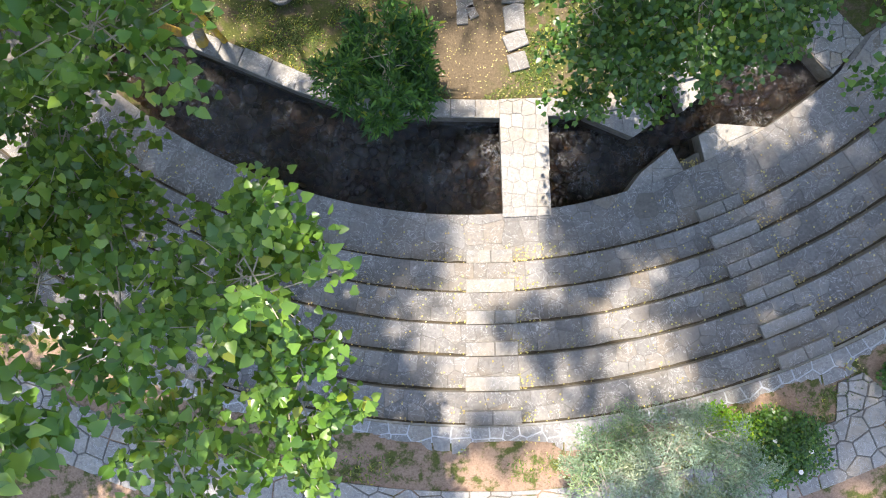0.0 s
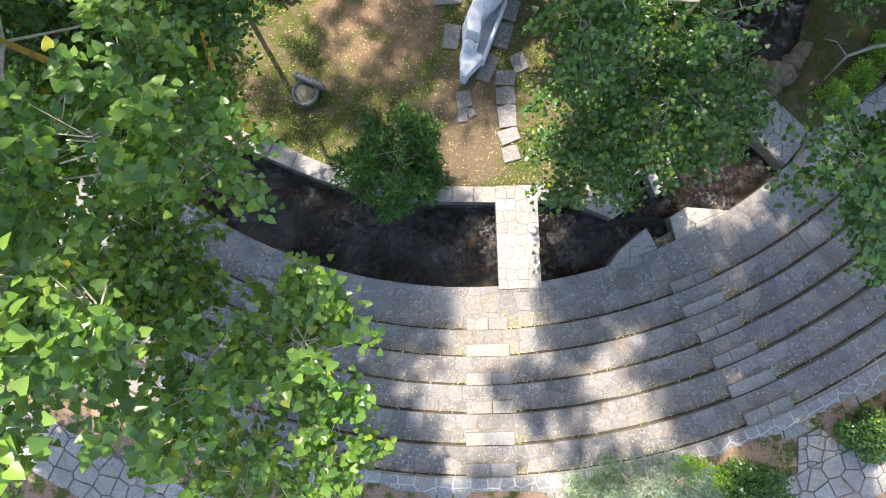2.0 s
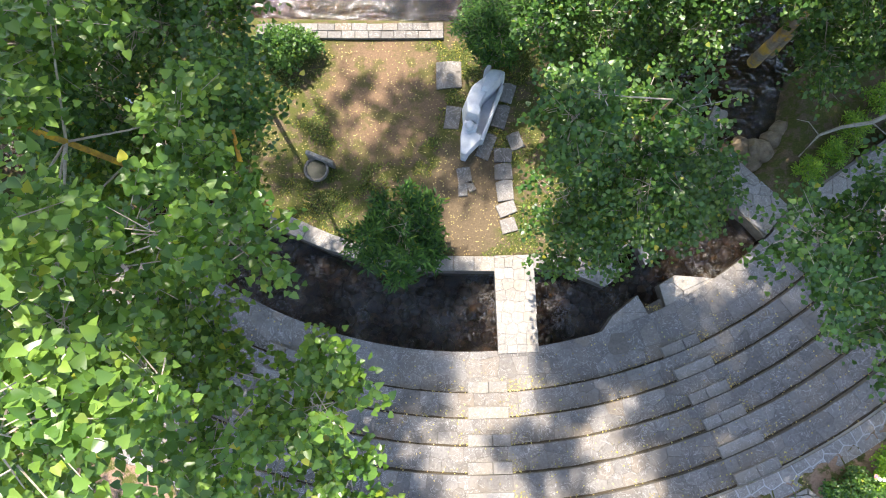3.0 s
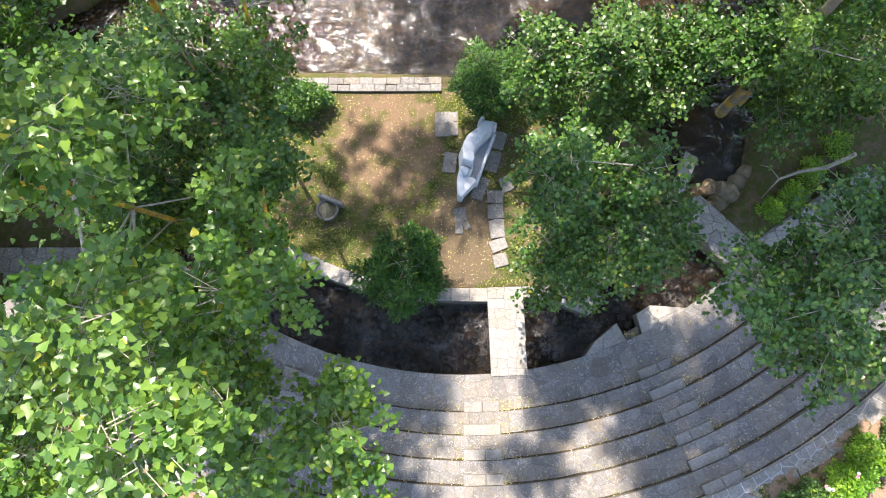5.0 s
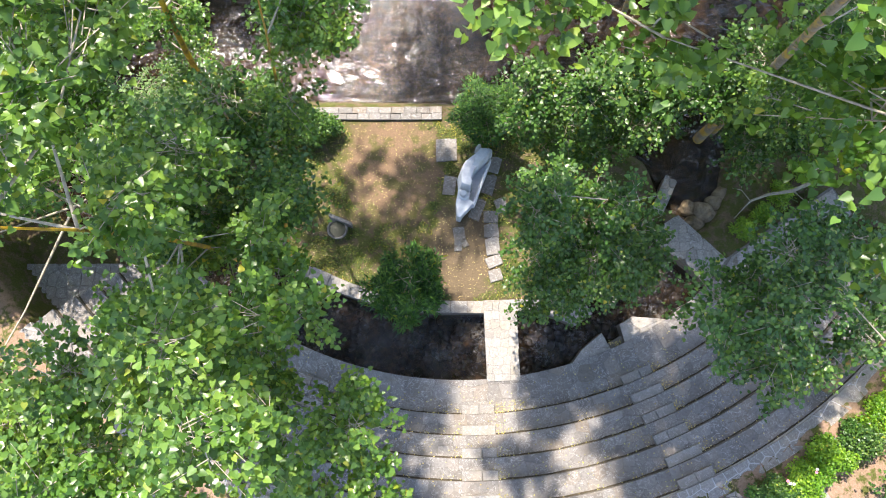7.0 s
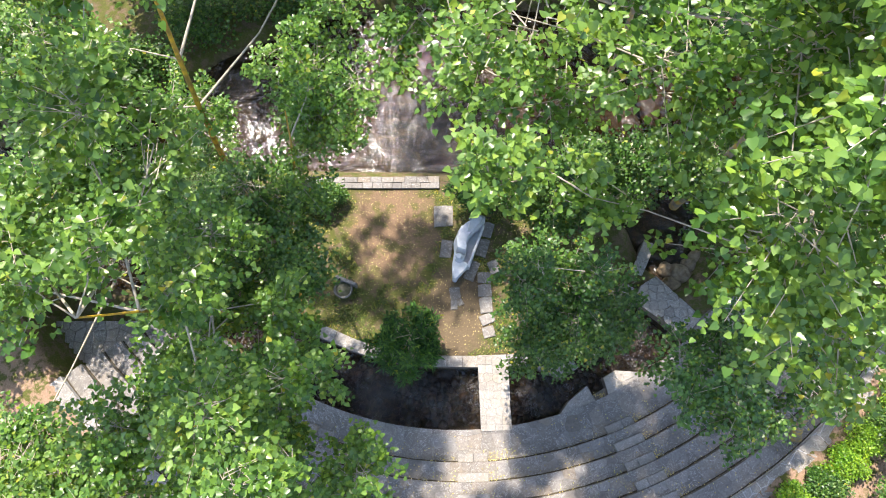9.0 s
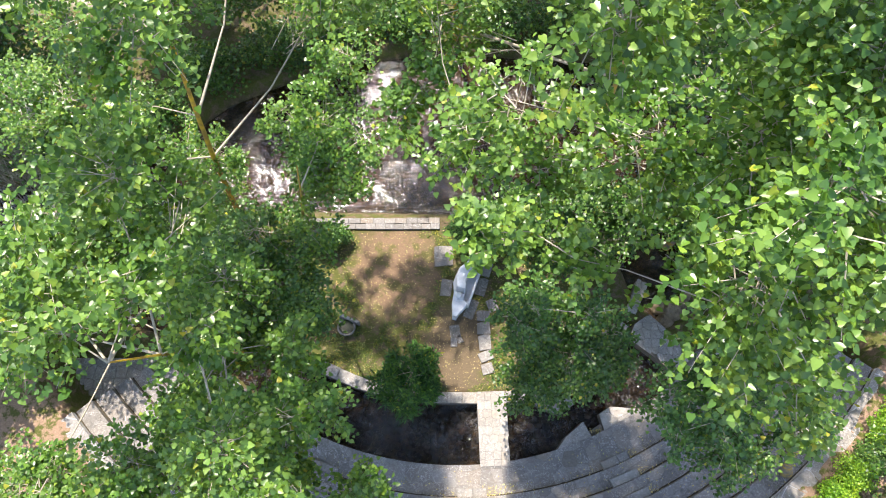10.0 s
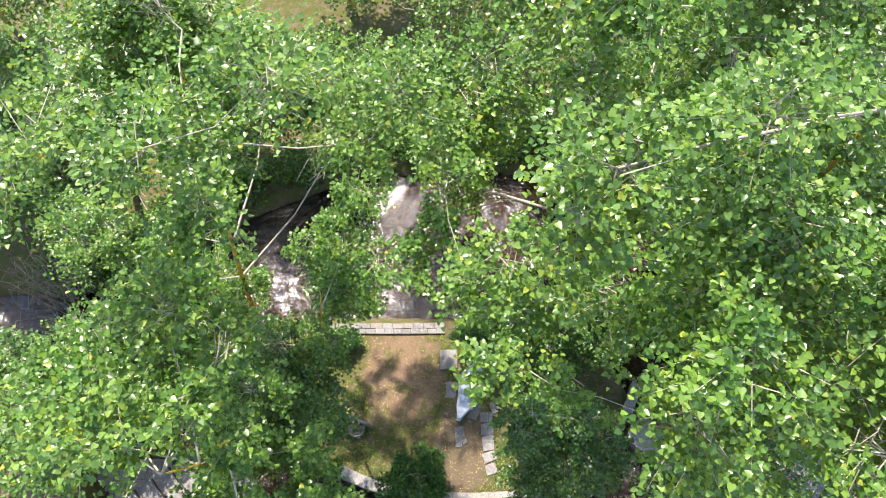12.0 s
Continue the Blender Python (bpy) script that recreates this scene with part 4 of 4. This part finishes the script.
tree("willow_tree", (-9.4, 8.6, -0.2), (-9.0, 8.2, 4.6), fill((-8.9, 8.3, 3.6), (2.4, 1.5, 1.5), 24, 0.8), 1100, 0.14, LANCE, WILLOW, "soft green willow on the river bank", trunk_radius=0.08)
tree("riverside_tree", (-13.5, 7.4, 0.0), (-13.2, 7.0, 6.0), fill((-13.4, 6.6, 4.8), (2.8, 1.9, 2.0), 24, 1.0), 650, 0.115, DELTOID, DEEP, RIVERSIDE, trunk_radius=0.12)
tree("riverside_tree", (-18.5, 6, 0.0), (-18.0, 5.5, 7.0), fill((-18, 5.5, 6.0), (3.0, 3.5, 3.0), 24, 1.2), 450, 0.13, DELTOID, POPLAR, RIVERSIDE, trunk_radius=0.14)

for pts_, rad_ in ((((-5.0, 4.75, -0.1), (-4.65, 4.5, 2.7), (-4.0, 4.2, 6.4), (-3.45, 4.4, 9.2)), 0.06), (((-6.5, 4.5, -0.1), (-6.45, 4.4, 3.0), (-6.1, 4.3, 6.0), (-5.9, 4.0, 9.0)), 0.065), (((-7.6, 6.4, -0.1), (-7.2, 6.4, 3.0), (-6.6, 6.2, 6.5)), 0.07)):
    o_ = Vector(pts_[0])
    stem = tagged(new("sapling"), "slender leaning stem covered in yellow lichen", "sapling", "lichened stems on the bank")
    stem.location = o_
    line = [Vector(q) - o_ for q in pts_]
    mesh_object("trunk", *tube(line, [rad_ * (1.2 - 0.7 * i / (len(line) - 1)) for i in range(len(line))], 7), LICHEN, stem, smooth=True)
    tops = [(line[-1] + Vector((rng.normal(0, 0.35), rng.normal(0, 0.35), rng.uniform(-0.6, 0.6)))) for _ in range(5)]
    for q in tops:
        mesh_object("branch", *tube([line[-2].lerp(line[-1], 0.6), q], [0.02, 0.006], 5), LICHEN, stem)
    cl = np.concatenate([np.array(q) + rng.normal(0, 0.28, (260, 3)) for q in tops])
    leaf_mesh("crown", cl, rng.normal(0, 1, (len(cl), 3)) - np.array((0, 0, 0.6)), 0.095, DELTOID, DEEP, stem)

GARDEN = "leafy garden tree behind the stone seating"
tree("garden_tree", (14.4, -2.8, 1.55), (14.2, -2.6, 5.4), fill((14.2, -2.5, 4.6), (2.2, 1.9, 1.7), 20, 0.9), 650, 0.1, DELTOID, DEEP, GARDEN, trunk_radius=0.1)
tree("garden_tree", (16.5, 0.5, 1.55), (16.2, 0.8, 7.0), fill((16.2, 0.8, 5.8), (2.4, 2.8, 2.4), 20, 1.0), 500, 0.12, DELTOID, DEEP, GARDEN, trunk_radius=0.12)
tree("garden_tree", (-14.5, -1.5, 1.0), (-14.0, -1.2, 7.0), fill((-13.8, -1.2, 6.0), (2.6, 2.2, 2.2), 20, 1.0), 500, 0.12, DELTOID, POPLAR, GARDEN, trunk_radius=0.12)


def brush(x, y, z, r, h, n, label):
    """A tangle of bare arching twigs."""
    root = tagged(new("dead_brush"), label, "dead brush")
    root.location = (x, y, z)
    chunks = []
    for _ in range(n):
        w, d = rng.uniform(0, 6.28), r * rng.uniform(0.5, 1.2)
        o = rng.normal(0, 0.3 * r, 2)
        e = (o[0] + d * math.cos(w), o[1] + d * math.sin(w), h * rng.uniform(0.1, 1.0))
        m = (o[0] * 0.6 + e[0] * 0.4 + rng.normal(0, 0.15), o[1] * 0.6 + e[1] * 0.4 + rng.normal(0, 0.15), h * rng.uniform(0.7, 1.2))
        chunks.append(tube([(o[0], o[1], 0.0), m, e], [0.022, 0.014, 0.005], 4))
    mesh_object("twig_work", *join(chunks), TWIG, root)["kind"] = "stuff"


brush(-16.8, 12.2, -0.3, 1.7, 2.2, 130, "bare brown tangled brush on the river bank")
brush(-11.8, 7.6, -0.2, 0.9, 1.0, 60, "bare brown tangled brush beside the stream")

# ---- shrubs ----
tree("conifer_bush", (-1.3, 3.85, -0.05), (-1.3, 3.7, 2.0), fill((-1.3, 3.6, 1.5), (1.2, 1.25, 1.5), 30, 0.36), 2300, 0.20, LANCE, FEATHERY, "feathery green bush at the edge of the pool", "bush", 0.05, 60, -0.9, tilt=0.9)
tree("dark_bush", (1.4, 9.5, -0.1), (1.4, 9.4, 2.6), fill((1.4, 9.4, 1.7), (1.0, 0.75, 1.3), 30, 0.42), 2200, 0.15, LANCE, FEATHERY, "dark feathery bush behind the sculpture", "bush", 0.06, 80, -0.7)
for k, (x, y) in enumerate(((-14.5, 13.6), (-12.3, 14.9), (-10, 16.9), (-7.2, 18.0), (-4.4, 19.2), (-1.6, 19.6), (2.6, 19.4), (5.4, 19.4), (9, 19.6), (-16.8, 8.0), (-11.6, 9.0), (-16.5, 12.8))):
    shrub("bank_shrub", (x, y, -0.3), (1.7, 1.2, 1.8 + 0.3 * math.sin(k)), 2600, 0.13, DELTOID, DEEP, "tangled green shrub on the river bank", bumps=16)["group"] = "shrubs on the river bank"
WOOD = "far tree in the dark riverside wood"
for k, (x, y, h) in enumerate(((-12.5, 25, 12), (-1, 29.5, 13), (4.5, 23, 14), (10, 21.5, 15), (16, 22, 15), (21, 17, 14), (-22, 18, 10), (20, 26, 15), (8, 27, 15), (-5, 28, 13), (0.5, 28, 14))):
    tree("wood_tree", (x, y, -0.1), (x, y, h), fill((x, y, h * 0.62), (3.0, 2.6, h * 0.36), 22, 1.35), 110, 0.25, DELTOID, DEEP, WOOD, trunk_radius=0.18)["group"] = "far wood"
shrub("laurel_bush", (-4.6, 9.4, -0.05), (0.95, 0.6, 1.1), 5000, 0.08, DELTOID, DEEP, "low clipped evergreen bush by the river wall", bumps=16)
tree("olive_tree", (3.9, -4.3, 1.55), (3.7, -3.8, 3.7), fill((3.7, -3.75, 4.1), (1.85, 1.0, 0.85), 40, 0.42), 4200, 0.075, LANCE, OLIVE, "silvery grey-green olive tree in the garden strip", trunk_radius=0.06, twigs=60, tilt=0.9)
shrub("privet_shrub", (5.6, -3.75, 1.55), (0.85, 0.55, 0.8), 7000, 0.055, DELTOID, LIME, "yellow-green clipped privet shrub", bumps=16)
shrub("rose_bush", (6.75, -4.0, 1.55), (0.9, 0.75, 0.9), 7000, 0.06, DELTOID, DEEP, "dark green rose bush with a few pale blooms", bumps=16)
for i in range(9):
    x, y = at(19.35 + 0.1 * math.sin(i * 2.3), radians(-62.5 + 3.1 * i))
    shrub("hedge_shrub", (x, y, 1.55), (0.8, 0.6, 0.75), 3600, 0.065, DELTOID, LIME if i % 3 else DEEP, "yellow-green hedge shrub along the stone rim", bumps=14)["group"] = "hedge along the rim"


def rose(x, y, z, colour):
    v, f = [], []
    for k, (r, h, tl) in enumerate(((0.045, 0.0, 0.02), (0.03, 0.012, 0.03), (0.015, 0.02, 0.03))):
        n, o = 6, len(v)
        for i in range(n):
            a_, w = 2 * math.pi * i / n + k, 0.55
            v += [(0, 0, h), (r * math.cos(a_ - w), r * math.sin(a_ - w), h + tl), (r * 1.15 * math.cos(a_), r * 1.15 * math.sin(a_), h + tl), (r * math.cos(a_ + w), r * math.sin(a_ + w), h + tl)]
            f.append((o + 4 * i, o + 4 * i + 1, o + 4 * i + 2, o + 4 * i + 3))
    ob = mesh_object("rose_bloom", v, f, colour)
    ob.location = (x, y, z)
    tagged(ob, "small open rose bloom above the leaves", "flower", "roses in the garden strip")


PALE_ROSE = plain_material("pale_rose", (0.75, 0.68, 0.6), (0.85, 0.8, 0.74), 20)
PINK_ROSE = plain_material("pink_rose", (0.7, 0.2, 0.28), (0.8, 0.32, 0.36), 20)
for x, y, z in ((6.4, -3.7, 2.5), (7.1, -3.9, 2.5), (6.9, -4.3, 2.5), (6.2, -4.2, 2.45)):
    rose(x, y, z, PALE_ROSE)
for k in range(6):
    x, y = at(19.3 + rng.uniform(-0.3, 0.3), radians(-62 + rng.uniform(0, 4)))
    rose(x, y, 2.32, PINK_ROSE if k % 2 else PALE_ROSE)


# ---- litter and grass ----
def litter(name, places, size, material, label, lift=0.012, shape=DELTOID, upright=0.0, tilt=0.12):
    root = tagged(new(name), label, "litter" if not upright else "grass", kind="stuff")
    n = len(places)
    tp = rng.normal(0, 1, (n, 3))
    tp[:, 2] = upright * 3
    leaf_mesh("blade" if upright else "leaf", places + np.array((0, 0, lift)), tp, size, shape, material, root, tilt)


pts = np.column_stack([rng.uniform(-6.6, 6.4, 9000), rng.uniform(3.2, 10.0, 9000)])
ins, dd = inside_and_distance(pts[:, 0], pts[:, 1], ISLAND)
pts = pts[ins & (dd > 0.3) & (rng.random(9000) < 0.6)]
litter("fallen_leaves", np.column_stack([pts, terrain(pts[:, 0], pts[:, 1]) + 0.02]), 0.030, YELLOW, "scattered pale yellow fallen leaves on the earth")
spots = []
for k in range(-1, 6):
    r0, r1, z = (RADII[0] - 0.95, RADII[0], 0.0) if k < 0 else (RADII[k], RADII[k + 1], RISE * (k + 1))
    n = 280 if k < 5 else 20
    u = rng.random(n)
    rr = r1 - (r1 - r0) * np.where(rng.random(n) < 0.5, u ** 3 * 0.6, u)
    aa = radians(-125) + radians(75) * rng.random(n)
    for low in (radians(-88.85), radians(-67.6)):
        m = 26
        rr = np.concatenate([rr, r1 - 0.03 - 0.3 * rng.random(m) ** 1.5])
        aa = np.concatenate([aa, low + (0.60 + 0.35 * rng.random(m) ** 2) / r1 * np.where(rng.random(m) < 0.85, 1, -1)])
    spots.append(np.column_stack([CX + rr * np.cos(aa), CY + rr * np.sin(aa), np.full(len(rr), z + 0.006)]))
n = 60
aa = radians(-87) + radians(4.5) * rng.random(n)
rr = RADII[0] - 0.35 * rng.random(n) ** 1.4 - 0.03
spots.append(np.column_stack([CX + rr * np.cos(aa), CY + rr * np.sin(aa), np.full(n, 0.008)]))
spots.append(np.column_stack([rng.uniform(5.5, 5.9, 40), rng.uniform(1.9, 2.1, 40), np.full(40, -0.21)]))
litter("fallen_leaves", np.concatenate(spots), 0.044, YELLOW, "scattered yellow fallen leaves on the stone seats")

g = np.column_stack([rng.uniform(-7, 2.5, 70000), rng.uniform(3.3, 10.2, 70000)])
ins, dd = inside_and_distance(g[:, 0], g[:, 1], ISLAND)
dens = np.array([noise.noise((x * 0.7, y * 0.7, 3.0)) + 0.6 * noise.noise((x * 2.3, y * 2.3, 1.0)) for x, y in g])
bare = np.hypot(g[:, 0] + 1.9, (g[:, 1] - 8.2) * 0.8) > 1.7
bare &= np.hypot(g[:, 0] - 0.6, (g[:, 1] - 5.2) * 0.6) > 1.1
g = g[ins & (dd > 0.45) & bare & (dens > 0.02)]
GRASS = leaf_material("grass_blade", (0.06, 0.10, 0.015), (0.11, 0.15, 0.028), (0.19, 0.20, 0.05), 0.08, 0.7, 0.3)
litter("grass", np.column_stack([g, terrain(g[:, 0], g[:, 1])]), 0.09, GRASS, "thin patchy yellow-green grass", 0.0, LANCE, 0.35, 0.5)
r_ = rng.uniform(18.8, 19.5, 5000)
a_ = rng.uniform(radians(-125), radians(-64), 5000)
g = np.column_stack([CX + r_ * np.cos(a_), CY + r_ * np.sin(a_)])
dens = np.array([noise.noise((x * 0.8, y * 0.8, 9.0)) for x, y in g])
g = g[dens > 0.08]
litter("grass", np.column_stack([g, np.full(len(g), 1.57)]), 0.09, GRASS, "short green grass in the garden strip", 0.0, LANCE, 0.35, 0.5)


# ---- stones in the water ----
def stream_stones(name, places, label):
    """Rounded cobbles on the bed, joined."""
    root = tagged(new(name), label, "stones", kind="stuff")
    bm = bmesh.new()
    bmesh.ops.create_icosphere(bm, subdivisions=1, radius=1.0)
    bv = np.array([v.co for v in bm.verts])
    bf = [tuple(v.index for v in f.verts) for f in bm.faces]
    bm.free()
    v, f = [], []
    for x, y, z, r in places:
        o = len(v)
        sc = np.array((r * rng.uniform(0.8, 1.4), r * rng.uniform(0.8, 1.3), r * rng.uniform(0.45, 0.75)))
        c, s_ = math.cos(rng.uniform(0, 3)), math.sin(rng.uniform(0, 3))
        q = bv * sc * rng.uniform(0.88, 1.12, (len(bv), 1))
        v += [(x + c * a1 - s_ * b1, y + s_ * a1 + c * b1, z + c1) for a1, b1, c1 in q]
        f += [tuple(i + o for i in t) for t in bf]
    mesh_object("cobble", v, f, COBBLE, root, smooth=True)["kind"] = "stuff"


cm = Mat("wet_cobble", 0.35, 0.5)
cc = cm.ramp(cm.pos.outputs["Random Per Island"], (0.0, (0.012, 0.011, 0.010)), (0.5, (0.035, 0.028, 0.022)), (0.88, (0.09, 0.068, 0.046)), (1.0, (0.22, 0.18, 0.14)))
COBBLE = cm.colour(cm.mix(0.6, cc, cm.ramp(cm.noise(11, 5, 0.7), (0.3, (0.5, 0.5, 0.5)), (0.7, (1.4, 1.35, 1.3))), "MULTIPLY"))
p = np.column_stack([rng.uniform(-12, 8.8, 5000), rng.uniform(0.7, 8, 5000)])
ins, dd = inside_and_distance(p[:, 0], p[:, 1], STREAM)
p = p[ins & (dd > 0.15)][:1500]
stream_stones("stream_stones", [(x, y, -0.93 + rng.uniform(-0.05, 0.12), 0.07 + 0.12 * rng.random() ** 2) for x, y in p], "wet brown and black cobbles on the stream bed")


# ---- fallen branch beyond the causeway ----
branch = tagged(new("dead_branch"), "bare pale dead branch lying over the bank plants", "branch")
branch.location = (9.9, 6.2, 0.2)
mesh_object("stem", *tube([(0, 0, 0), (0.5, 0.55, 0.25), (1.1, 0.75, 0.35), (1.9, 0.85, 0.45), (2.8, 1.25, 0.55)], [0.025, 0.04, 0.05, 0.06, 0.07], 7), TWIG, branch, smooth=True)
mesh_object("side_twig", *tube([(0.5, 0.55, 0.25), (0.2, 0.9, 0.35), (-0.1, 1.0, 0.3)], [0.025, 0.015, 0.006], 5), TWIG, branch)
mesh_object("side_twig", *tube([(1.9, 0.85, 0.45), (2.2, 0.5, 0.5), (2.7, 0.35, 0.4)], [0.03, 0.018, 0.006], 5), TWIG, branch)
for x, y, r in ((10.2, 5.85, 0.4), (10.9, 6.4, 0.45), (11.6, 7.1, 0.5), (12.5, 7.9, 0.6)):
    shrub("bank_plant", (x, y, -0.1), (r, r, 0.45), 1500, 0.1, LANCE, LIME, "bright yellow-green waterside plant", bumps=8)["group"] = "waterside plants"
